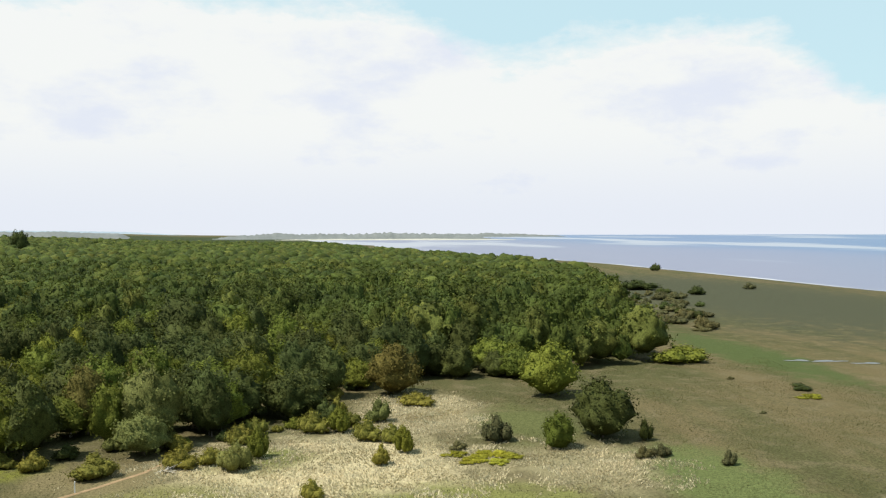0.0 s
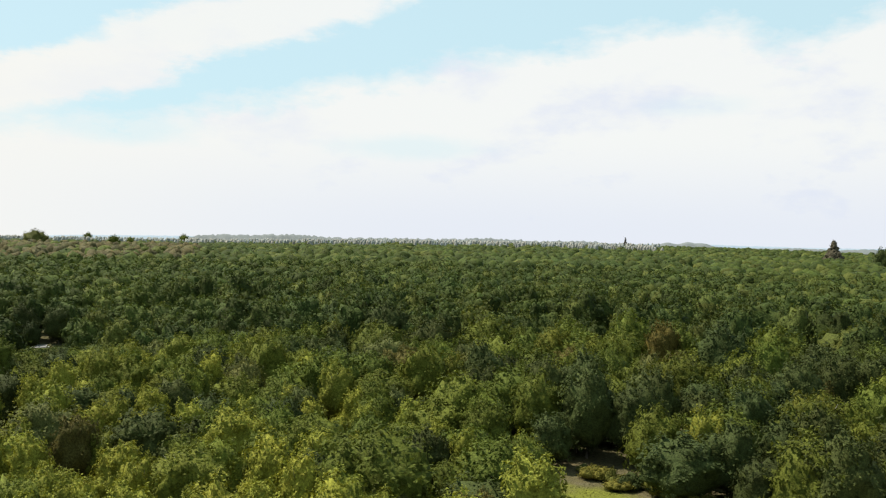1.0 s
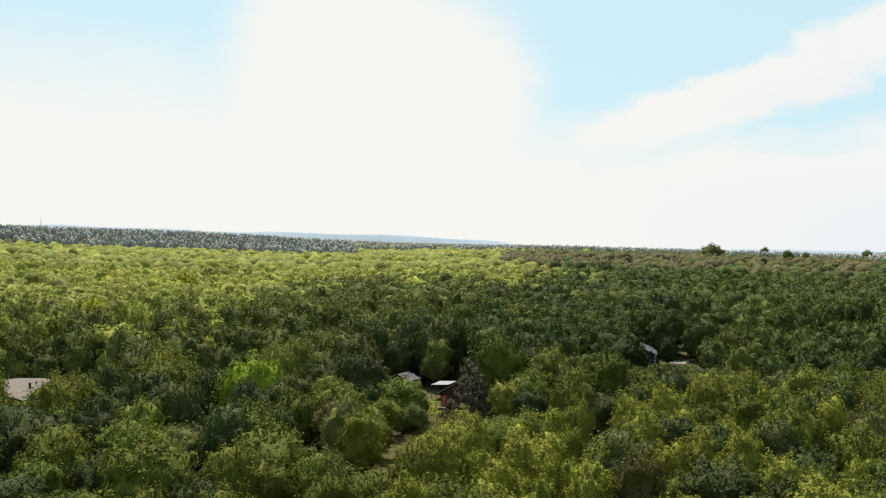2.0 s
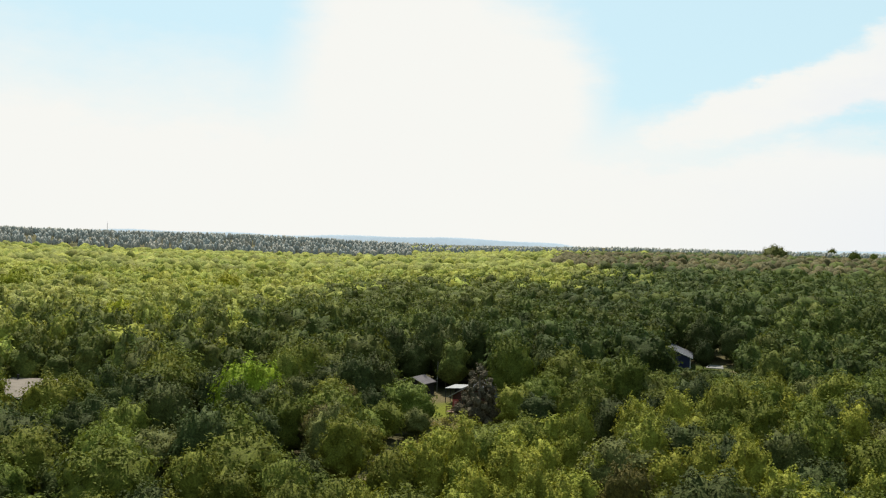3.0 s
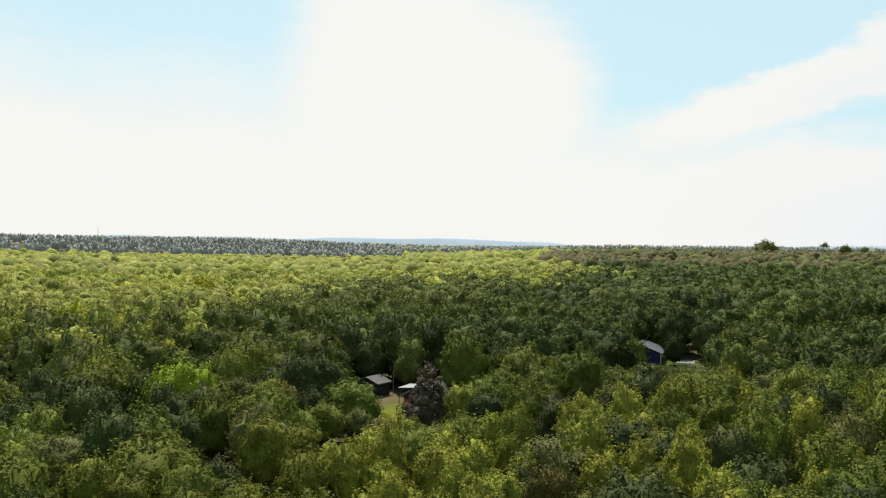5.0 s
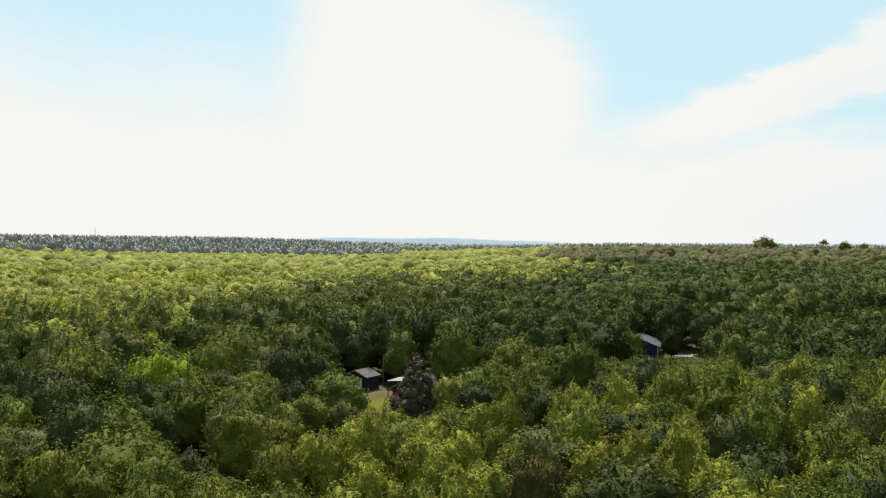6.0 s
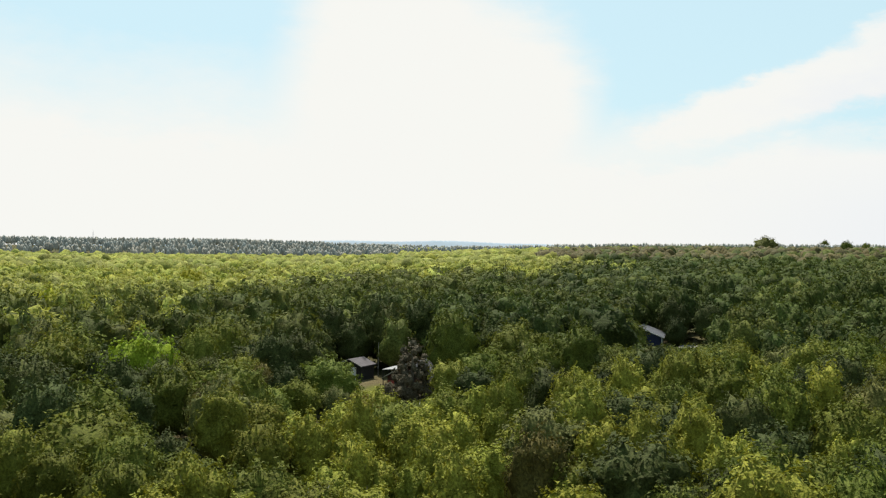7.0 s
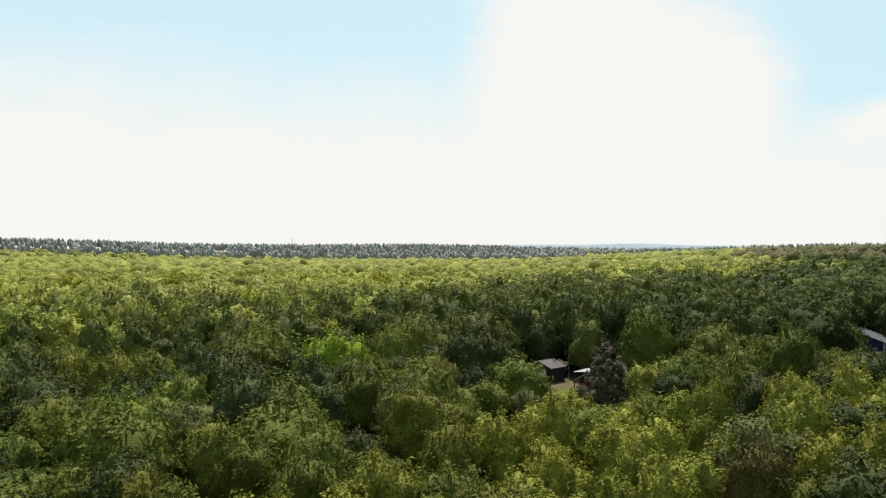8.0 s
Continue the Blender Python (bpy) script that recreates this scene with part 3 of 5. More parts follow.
def plant(kind, x, y, height=None, wide=None, model=None, label=None, name=None):
    """A tree as a thing of its own: an empty at its foot with trunk and crown."""
    cm, tm, h, r = MODELS[kind][int(rng.integers(4)) if model is None else model]
    s = 1.0 if height is None else height / h
    w = s if wide is None else wide / r
    root = new((name or kind + "_tree"))
    root.empty_display_size = 0.2
    root.matrix_basis = pose(x, y, float(land(x, y)) - (0.7 if y < -25 else 0.05), 0, 0, float(rng.uniform(0, 360))) @ Matrix.Diagonal((w, w, s, 1))
    tagged(root, label or LABELS[kind], "tree", "trees of the near wood")
    for nm, me in (("trunk", tm), ("crown", cm)):
        ob = new(nm, me)
        ob.parent = root
    return root


SPECIAL = [  # kind, place, height, crown radius, label
    ("maple", -25.3, 116.5, 11.2, 5.0, "vivid green maple standing out of the wood"), ("rust", -14.0, 106, 7.2, 3.4, "olive-bronze tree with a flat rounded crown"),
    ("alder", 66.8, 200.5, 9.5, 3.6, "dark alder beside the concrete terrace"), ("alder", 60.8, 205.5, 10.0, 3.8, "tall dark alder behind the blue house"), ("alder", 1.2, 163.2, 12.0, 3.6, "tall dark alder behind the garden shed"), ("alder", -4.8, 161.5, 9.5, 3.4, "tall dark alder behind the garden shed"), ("alder", -10.5, 158.0, 8.5, 3.2, "dark alder beside the garden shed"),
    ("alder", -1.0, 167, 13.5, 4.2, "tall dark alder behind the garden shed"),
    ("alder", 5.5, 168, 12.5, 4.0, "tall dark alder behind the garden shed"), ("alder", -8.5, 164, 11.5, 4.0, "tall dark alder behind the garden shed"),
    ("alder", 12.5, 163, 11.8, 4.2, "tall dark alder behind the summer house"), ("alder", 18, 160, 11, 4.2, "tall dark alder behind the summer house"),
    ("aspen", 0.6, 100.0, 6.4, 2.7, "yellow-green aspen beside the overgrown track"), ("aspen", -2.4, 90.5, 6.6, 2.7, "yellow-green aspen beside the overgrown track"), ("aspen", 3.0, 109.0, 6.0, 2.6, "yellow-green aspen beside the overgrown track"),
    ("oak", -9.6, 112.5, 5.4, 3.3, "low round oak beside the overgrown track"), ("birch", -9.2, 105.5, 5.2, 3.0, "low green birch beside the overgrown track"), ("oak", -7.4, 118.5, 5.6, 3.2, "low round oak beside the overgrown track"),
    ("rust", 16.8, 77.5, 8.6, 2.6, "bronze-brown young tree in the scrub"),
    ("aspen", 36.6, 32.5, 9.2, 3.2, "pale yellow-green aspen at the edge of the track"), ("willow", -30, 92, 6.9, 3.8, "silvery grey-green willow in the wood"),
    ("oak", -4.3, 127, 7.2, 4.2, "low round oak in front of the garden shed"), ("willow", -3.0, 121.5, 4.2, 2.3, "small grey-green willow beside the track"),
    ("alder", 60, -59.1, 8.8, 4.5, "dark green bushy alder standing alone in the meadow"), ("oak", 55.8, -51.7, 5.4, 2.2, "young green oak standing in the dry meadow"),
    ("rust", 96.7, -34, 9.6, 4.6, "bronze-green tree at the edge of the wood"), ("oak", 90.1, -59.8, 10.0, 5.0, "full olive-green oak at the edge of the wood"),
    ("birch", -58.6, 112.0, 9.0, 3.4, "tall green birch rising from the wood"), ("birch", -48.0, 109.5, 9.6, 4.0, "tall green birch rising from the wood"), ("oak", 46.8, 190.5, 7.0, 4.3, "oak standing before the blue house"), ("birch", 11.2, 126.8, 7.0, 3.0, "green birch standing close beside the dark pine"), ("oak", 15.5, 131.5, 7.4, 3.8, "green oak standing before the summer house"), ("alder", 57.8, 194.0, 7.0, 2.4, "small dark alder beside the concrete terrace"),
    ("linden", -73, 201, 12.5, 4.6, "bright yellow-green tree standing out of the wood"), ("linden", -149, 311, 13, 6.2, "bright yellow-green tree standing out of the wood"),
    ("linden", -176, 287, 12.5, 6.0, "bright yellow-green tree standing out of the wood"), ("linden", -83, 345, 12.5, 5.5, "bright yellow-green tree standing out of the wood"),
    ("willow", 60.1, 0.9, 5.6, 3.6, "grey-green willow bush at the edge of the wood"), ("birch", 64.9, 6, 9.2, 2.6, "birch with a pale trunk at the edge of the wood"),
]
for kind, x, y, h, w, lab in SPECIAL:
    plant(kind, x, y, h, w, label=lab)

NEAR = 132.0


GROVE = [(-12, 66), (-5, 90), (4, 100), (20, 112), (34, 120), (52, 128), (74, 126), (72, 96), (58, 62), (52, 54), (44, 30), (0, 20)]


def zone_kind(x, y, u):
    """Which tree grows where."""
    if in_poly(x + 8 * (u[3] - 0.5), y + 10 * (u[2] - 0.5), GROVE) and u[0] < 0.92 - 0.72 * float(smooth(12, 42, x)):
        return "aspen"
    if in_poly(x, y, GROVE) and x < 28 and u[1] < 0.7:
        return "birch"
    if u[0] < 0.75 * math.exp(-((x + 11) / 10) ** 2 - ((y - 78) / 11) ** 2):
        return "birch"
    if x < -8 and y > 60:
        table = (("oak", 0.38), ("birch", 0.52), ("alder", 0.84), ("willow", 0.99), ("rust", 1.0))
    elif y > 90 and x < 60:
        table = (("oak", 0.35), ("birch", 0.6), ("alder", 0.8), ("willow", 0.9), ("aspen", 0.99), ("rust", 1.0))
    elif x > 55 and y < 45:
        # mostly dark alder, its leaf colour standing in for cloud shade here
        table = (("oak", 0.20), ("birch", 0.25), ("alder", 0.965), ("rust", 0.98), ("willow", 1.0))
    else:
        table = (("oak", 0.58), ("birch", 0.70), ("alder", 0.94), ("rust", 0.955), ("willow", 1.0))
    return next(k for k, p in table if u[1] <= p)


def grid_points(lo, hi, pitch):
    gx, gy = np.meshgrid(np.arange(lo[0], hi[0], pitch), np.arange(lo[1], hi[1], pitch * 0.87))
    gx = gx + (np.arange(gy.shape[0])[:, None] % 2) * pitch / 2
    gx = gx + rng.uniform(-0.46, 0.46, gx.shape) * pitch
    gy = gy + rng.uniform(-0.46, 0.46, gy.shape) * pitch
    return gx.ravel(), gy.ravel()


def seen_side(x, y, margin=4.0):
    """The side of the land that lies before the camera's way."""
    a = np.degrees(np.arctan2(-(x - 4), y - 4))
    a0 = np.degrees(np.arctan2(-(x + 55), y + 20))
    return ((a > -100 - margin) & (a < 42 + margin)) | ((a0 < -60) & (a0 > -132 - margin))


def heights(x, y, u):
    """Low scrub near the houses' track, taller wood to the east and behind."""
    h = 7.4 + 2.2 * smooth(95, 160, np.hypot(x, y)) + 2.0 * smooth(38, 60, x - 0.25 * y)
    h = h - 3.2 * np.exp(-((x - 114) / 24) ** 2 - ((y + 70) / 32) ** 2)
    h = h - 2.6 * smooth(170, 300, x) + 2.8 * np.exp(-((x - 6) / 20) ** 2 - ((y - 168) / 9) ** 2)
    h = h * (1 + 0.16 * np.sin(x / 7.3 + 2 * np.sin(y / 11.0)) * np.cos(y / 8.1 + np.sin(x / 13.0)))
    return np.minimum(h * (0.68 + 0.56 * u), np.maximum(cap(x, y) - land(x, y), 1.6))


gx, gy = grid_points((-140, -190), (190, 200), 6.5)
d = reach(gx, gy)
ok = (np.hypot(gx - 6.2, gy - 131.0) > 4.6) & ((d > 44) | ((d > 14) & (gy > 14))) & (d < NEAR) & ~open_ground(gx, gy) & seen_side(gx, gy)
for s in SPECIAL:
    ok &= np.hypot(gx - s[1], gy - s[2]) > 0.85 * s[4] + (2.4 if s[0] == "maple" else 1.4)
gx, gy = gx[ok], gy[ok]
fx, fy = grid_points((-12, 30), (76, 128), 8.0)
ok = in_poly(fx, fy, GROVE) & ~open_ground(fx, fy) & (reach(fx, fy) > 26)
gx, gy = np.concatenate([gx, fx[ok]]), np.concatenate([gy, fy[ok]])
count = {}
NEAR_LEFT = []
for x, y, q in zip(gx, gy, np.argsort(np.argsort(reach(gx, gy)))):
    u = rng.uniform(size=4)
    kind = zone_kind(x, y, u)
    h = float(heights(x, y, u[2]))
    if h < 2.7:
        continue
    w = min(KINDS[kind][1] * (0.78 + 0.55 * u[3] ** 3) * (0.55 + 0.45 * h / 8.0), 0.85 * h)
    if count.get(kind, 0) < 300:
        count[kind] = count.get(kind, 0) + 1
        plant(kind, float(x), float(y), h, w)
    else:
        NEAR_LEFT.append((x, y, h, w))


def woodland(name, label, places, mat, detail, pines=False):
    """Many joined trees, too far off to count: places are rows of x, y, height, radius."""
    if not len(places):
        return
    P = np.array(places, dtype=float)
    temps = []
    for k in range(6):
        if detail == 2:
            v, f, nclump = dome(rng, 9.0, 4.0, 0.6, 15, 480, 0.34, depth=0.42)
            v = v / np.array([4.0, 4.0, 9.0])
        elif detail == 1:
            v, f, nclump = dome(rng, 9.5, 5.2, 1.0, 11, 68, 0.6, heart=ICO2, depth=0.46, jag=(0.72, 0.96))
            v = v / np.array([5.2, 5.2, 9.5])
        else:
            v, f, nclump = far_crown(rng, 9.5, 5.2, 7, 0.8)
            v = v / np.array([5.2, 5.2, 9.5])
        if pines:
            v = v * np.array([0.8, 0.8, 1.0])
        temps.append((v, np.vstack([f]), nclump))
    vs, fs, loose, n = [], [], [], 0
    pick = rng.integers(0, 6, len(P))
    turn = rng.uniform(0, 6.283, len(P))
    base = land(P[:, 0], P[:, 1])
    for k, (v, f, nclump) in enumerate(temps):
        idx = np.where(pick == k)[0]
        if not len(idx):
            continue
        c, s = np.cos(turn[idx])[:, None], np.sin(turn[idx])[:, None]
        X = (v[None, :, 0] * c - v[None, :, 1] * s) * P[idx, 3][:, None] + P[idx, 0][:, None]
        Y = (v[None, :, 0] * s + v[None, :, 1] * c) * P[idx, 3][:, None] + P[idx, 1][:, None]
        Z = v[None, :, 2] * P[idx, 2][:, None] + base[idx][:, None]
        vs.append(np.stack([X, Y, Z], -1).reshape(-1, 3))
        shift = (np.arange(len(idx)) * len(v))[:, None, None] + n
        fs.append((f[None, :nclump] + shift).reshape(-1, 3))
        loose.append((f[None, nclump:] + shift).reshape(-1, 3))
        n += len(idx) * len(v)
    clumps = sum(len(q) for q in fs)
    ob = new(name, tri_mesh(name, np.vstack(vs), np.vstack(fs + loose), [mat], smooth=clumps))
    tagged(ob, label, "woodland", kind="stuff")


def wood_zone(x, y, u):
    r, a = np.hypot(x, y), np.degrees(np.arctan2(-x, y))
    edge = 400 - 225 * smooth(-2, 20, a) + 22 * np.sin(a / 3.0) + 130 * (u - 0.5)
    # dark and bright zones: cloud shade and sun put into leaf colour
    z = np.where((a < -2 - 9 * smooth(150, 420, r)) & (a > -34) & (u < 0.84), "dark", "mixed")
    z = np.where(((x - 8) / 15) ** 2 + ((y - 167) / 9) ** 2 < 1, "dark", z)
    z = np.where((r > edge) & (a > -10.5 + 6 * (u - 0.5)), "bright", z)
    z = np.where((a < -7) & (a > -30) & (r > 520) & (r < 900) & (u < 0.75), "brown", z)
    z = np.where((a < -30) & (u < 0.75), "dark", z)
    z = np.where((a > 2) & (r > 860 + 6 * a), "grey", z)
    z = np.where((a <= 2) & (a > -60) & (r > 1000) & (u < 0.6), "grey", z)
    return z


# the wood from the near trees out to three hundred metres
gx, gy = grid_points((-330, -330), (420, 330), 6.7)
d, r = reach(gx, gy), np.hypot(gx, gy)
ok = (d >= NEAR) & (r < 262) & ~open_ground(gx, gy) & seen_side(gx, gy)
ok &= np.hypot(gx - 6.2, gy - 131.0) > 4.8
for s in SPECIAL:
    ok &= np.hypot(gx - s[1], gy - s[2]) > 0.7 * s[4] + 1.5
gx, gy = gx[ok], gy[ok]
u = rng.uniform(size=(len(gx), 3))
h = np.minimum(heights(gx, gy, u[:, 0]) + 0.5, np.where(reach(gx, gy) < 40, 8.0, 99))
zone = wood_zone(gx, gy, u[:, 1])
tall = h > 2.6
gx, gy, u, h, zone = gx[tall], gy[tall], u[tall], h[tall], zone[tall]
rows = np.stack([gx, gy, h, np.minimum(3.9 * (0.70 + 0.65 * u[:, 2] ** 2) * (0.5 + 0.055 * h), 0.85 * h)], 1)
ZONE_LABEL = {"mixed": "mixed deciduous wood in full leaf", "bright": "fresh light green birch wood, partly sunlight in its colour", "dark": "dense dark green oak wood, partly cloud shade in its colour",
              "brown": "brownish pine plantation", "grey": "far pine wood on a rise, greyed by haze in its colour"}
extra = np.array(NEAR_LEFT) if NEAR_LEFT else np.zeros((0, 4))
ix, iy = grid_points((-120, -60), (60, 60), 7.6)
d = reach(ix, iy)
keep = (d <= 44) & ~((d > 14) & (iy > 14)) & ~open_ground(ix, iy)
u = rng.uniform(size=(int(keep.sum()), 2))
woodland("under_wood", "mixed deciduous wood in full leaf", np.stack([ix[keep], iy[keep], 5.5 + 2.2 * u[:, 0], 3.2 + 0.9 * u[:, 1]], 1), WOOD["mixed"], 1)
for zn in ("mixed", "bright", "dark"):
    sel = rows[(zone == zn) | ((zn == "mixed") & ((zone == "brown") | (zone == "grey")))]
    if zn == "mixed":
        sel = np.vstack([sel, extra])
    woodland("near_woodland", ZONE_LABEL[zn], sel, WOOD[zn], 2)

# the wood beyond, out to the ridge
pts, r = [], 258.0
while r < 1560:
    pitch = max(7.6, r / 56)
    n = int(radians(178) * r / pitch)
    a = np.radians(np.linspace(-133, 45, n) + rng.uniform(-0.45, 0.45, n) * 178 / n)
    rr = r + rng.uniform(-0.5, 0.5, n) * pitch
    pts.append(np.stack([-np.sin(a) * rr, np.cos(a) * rr, np.full(n, pitch)], 1))
    r += pitch * 0.85
pts = np.vstack(pts)
pts = pts[~open_ground(pts[:, 0], pts[:, 1]) & (inland(pts[:, 0], pts[:, 1]) > 95)]
u = rng.uniform(size=(len(pts), 3))
zone = wood_zone(pts[:, 0], pts[:, 1], u[:, 0])
more = pts[zone == "grey"]
more = np.vstack([more + np.stack([rng.uniform(-0.5, 0.5, len(more)) * more[:, 2], rng.uniform(-0.5, 0.5, len(more)) * more[:, 2], 0 * more[:, 2]], 1) for k in range(1)])
pts, u = np.vstack([pts, more]), np.vstack([u, rng.uniform(size=(len(more), 3))])
zone = np.concatenate([zone, np.full(len(more), "grey", zone.dtype)])
h = (9.2 + 1.8 * smooth(300, 700, np.hypot(pts[:, 0], pts[:, 1])) + 3.0 * (zone == 'grey') - 2.2 * smooth(330, 120, inland(pts[:, 0], pts[:, 1]))) * np.where(np.hypot(pts[:, 0], pts[:, 1]) > 700, 0.86 + 0.2 * u[:, 1], 0.72 + 0.46 * u[:, 1])
rows = np.stack([pts[:, 0], pts[:, 1], h, np.minimum(pts[:, 2] * 0.62, 5.5 + np.hypot(pts[:, 0], pts[:, 1]) / 900) * (0.75 + 0.5 * u[:, 2]) * np.where(zone == "grey", 0.42, 1.0)], 1)
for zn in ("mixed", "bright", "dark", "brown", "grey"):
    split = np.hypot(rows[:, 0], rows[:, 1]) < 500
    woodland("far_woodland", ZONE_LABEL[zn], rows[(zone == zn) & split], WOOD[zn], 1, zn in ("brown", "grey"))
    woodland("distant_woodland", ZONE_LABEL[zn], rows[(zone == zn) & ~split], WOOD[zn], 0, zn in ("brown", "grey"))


# ------------------------------------------------------------ distance
def ridge(name, label, a0, a1, dist, depth, low, high, mat, seed, bump=1.0, taper=0.2):
    """A long far rise with an uneven wooded top: bearings to the left of +y, metres."""
    r2 = np.random.default_rng(seed)
    n = max(24, int(abs(a1 - a0) * 7))
    a = np.radians(np.linspace(a0, a1, n))
    t = np.linspace(0, 1, n)
    env = smooth(0, taper, t) * smooth(1, 1 - taper, t)
    prof = low + (high - low) * env * (0.72 + 0.28 * np.sin(t * 9 + seed) * np.cos(t * 23 + seed)) + bump * r2.uniform(-0.5, 0.5, n) * env
    prof = prof * smooth(0, 0.08, t) * smooth(1, 0.92, t)
    rows = []
    for d, k in ((dist, -0.2), (dist + depth * 0.25, 0.86), (dist + depth * 0.5, 1.0), (dist + depth, -0.2)):
        wob = r2.uniform(-0.3, 0.3, n) * bump
        rows.append(np.stack([-np.sin(a) * d, np.cos(a) * d, np.where(k > 0, prof * k + wob, -4.0)], 1))
    v = np.vstack(rows)
    f = []
    for i in range(3):
        for k in range(n - 1):
            p = i * n + k
            f += [(p, p + 1, p + n + 1), (p, p + n + 1, p + n)]
    tagged(new(name, tri_mesh(name, v, np.array(f), [mat], smooth=True)), label, "distance", kind="structure")


# woodland green washed out to grey, as painted distance haze
FAR_WOOD = rough_material("hazy_wooded_land", (0.137, 0.148, 0.144), (0.094, 0.104, 0.101), 0.012, 0.95, 0.0)
# the blue of these hills is distance haze put into the colour
FAR_HILL = rough_material("hazy_blue_hills", (0.225, 0.270, 0.315), (0.180, 0.225, 0.270), 0.002, 0.95, 0.0)
FAR_SAND = rough_material("far_sandy_shore", (0.350, 0.336, 0.294), (0.252, 0.252, 0.210), 0.01, 0.95, 0.0)
ridge("backdrop_hills", "low hills on the horizon, bluish with painted haze", -10, 26, 4300, 300, 22, 44, FAR_HILL, 3, 2.0)
ridge("backdrop_hills", "low hills on the horizon, bluish with painted haze", -84, -18, 4300, 300, 20, 34, FAR_HILL, 5, 2.0)
ridge("backdrop_headland", "low wooded headland beyond the bay, greyed with painted haze", -102.5, -84, 2700, 400, 9, 20, FAR_WOOD, 4, 6.0, 0.3)
ridge("backdrop_headland", "low wooded headland beyond the bay, greyed with painted haze", -107, -96, 3600, 300, 6, 17, FAR_WOOD, 6, 4.0, 0.5)
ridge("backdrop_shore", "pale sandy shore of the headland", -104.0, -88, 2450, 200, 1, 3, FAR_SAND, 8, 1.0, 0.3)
ridge("backdrop_wood", "far wood on the horizon, haze painted into its grey-green", -60, -28, 2300, 300, 24, 38, FAR_WOOD, 11, 5.0, 0.15)
ridge("backdrop_wood", "far wood on the horizon, haze painted into its grey-green", -80, -63, 2300, 300, 20, 27, FAR_WOOD, 12, 2.0, 0.3)
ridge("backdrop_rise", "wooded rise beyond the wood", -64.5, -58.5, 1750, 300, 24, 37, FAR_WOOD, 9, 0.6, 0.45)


def spruce(x, y, height, wide, name="spruce_tree", label="tall dark spruce standing above the wood", count=900, size=0.6, rings=18, bough=0.34, taper=0.9):
    """A dark conifer with whorls of drooping boughs."""
    root = new(name)
    root.matrix_basis = pose(x, y, float(land(x, y)))
    tagged(root, label, "tree")
    v, f = tube([(0, 0, 0), (0, 0, height * 0.5), (0, 0, height)], [0.3, 0.2, 0.03])
    ob = new("trunk", tri_mesh("trunk", v, f, [BARK]))
    ob.parent = root
    c, r = [], []
    for k in range(rings):
        t = k / (rings - 1)
        n = 6 if t < 0.7 else 3
        for j in range(n):
            a = j * 6.283 / n + k * 0.7
            q = wide * (1 - t) ** taper * rng.uniform(0.6, 1.0)
            c.append((math.cos(a) * q, math.sin(a) * q, height * (0.12 + 0.86 * t) - q * 0.25))
            r.append(max(0.16 * wide, bough * wide * (1.15 - t)) * rng.uniform(0.7, 1.2))
    vs, fs, n = [], [], 0
    for cc, q in zip(c, r):
        vs.append(turned(rng, ICO1[0]) * q * rng.uniform(0.8, 1.1, (12, 1)) + np.array(cc))
        fs.append(ICO1[1] + n)
        n += 12
    v, f = sprays(rng, np.array(c), np.array(r), count, size)
    ob = new("crown", tri_mesh("crown", np.vstack(vs + [v]), np.vstack(fs + [f + n]), [LEAF["pine"]]))
    ob.parent = root


spruce(6.0, 131.0, 8.3, 3.4, "pine_tree", "dark pine with brownish needles beside the summer house", 2600, 0.2, 12, 0.30, 0.38)
spruce(893, 318, 27, 13)
spruce(1115, 700, 22, 5, label="dark spruce standing above the far wood")
for kind, x, y, h, w in (("alder", 811, 245, 25, 9), ("willow", 318, 850, 21, 12), ("oak", 488, 1112, 20, 7), ("oak", 620, 1103, 20, 8), ("oak", 372, 800, 17, 6), ("oak", 395, 812, 15, 5)):
    plant(kind, x, y, h, w, label="tall broad tree standing above the far wood")


def mast(x, y, height):
    root = new("radio_mast")
    root.matrix_basis = pose(x, y, float(land(x, y)))
    tagged(root, "thin grey radio mast above the far wood", "mast")
    for k in range(3):
        a = k * 2.094
        v, f = tube([(math.cos(a) * 0.8, math.sin(a) * 0.8, 0), (math.cos(a) * 0.25, math.sin(a) * 0.25, height)], [0.16, 0.12], 5)
        ob = new("leg", tri_mesh("leg", v, f, [STEEL]))
        ob.parent = root
    v, f = tube([(0, 0, height - 1), (0, 0, height + 4)], [0.12, 0.05], 5)
    ob = new("antenna", tri_mesh("antenna", v, f, [STEEL]))
    ob.parent = root


STEEL = rough_material("galvanised_steel", (0.42, 0.43, 0.45), (0.28, 0.29, 0.30), 2.0, 0.45, 0.1, metal=0.8)
mast(-531, 1402, 24)

# ------------------------------------------------------------ houses
FELT = rough_material("weathered_roofing_felt", (0.099, 0.087, 0.093), (0.062, 0.056, 0.059), 0.8, 0.85, 0.3)
GREY_ROOF = rough_material("grey_fibre_cement", (0.075, 0.078, 0.088), (0.045, 0.048, 0.056), 0.7, 0.9, 0.3)
PALE_ROOF = rough_material("pale_corrugated_sheet", (0.20, 0.205, 0.205), (0.14, 0.145, 0.145), 0.9, 0.5, 0.2)
TAN_ROOF = rough_material("tan_gravelled_felt", (0.158, 0.131, 0.105), (0.098, 0.083, 0.068), 0.9, 0.95, 0.5)
DARK_BOARD = rough_material("black_tarred_boards", (0.030, 0.027, 0.026), (0.015, 0.014, 0.014), 2.0, 0.8, 0.4, (6, 6, 0.4))
# wall tone darkened to paint in the shade under eave and porch
SHADED_BOARD = rough_material("shaded_russet_boards", (0.070, 0.028, 0.024), (0.040, 0.018, 0.016), 2.0, 0.8, 0.4, (6, 6, 0.4))
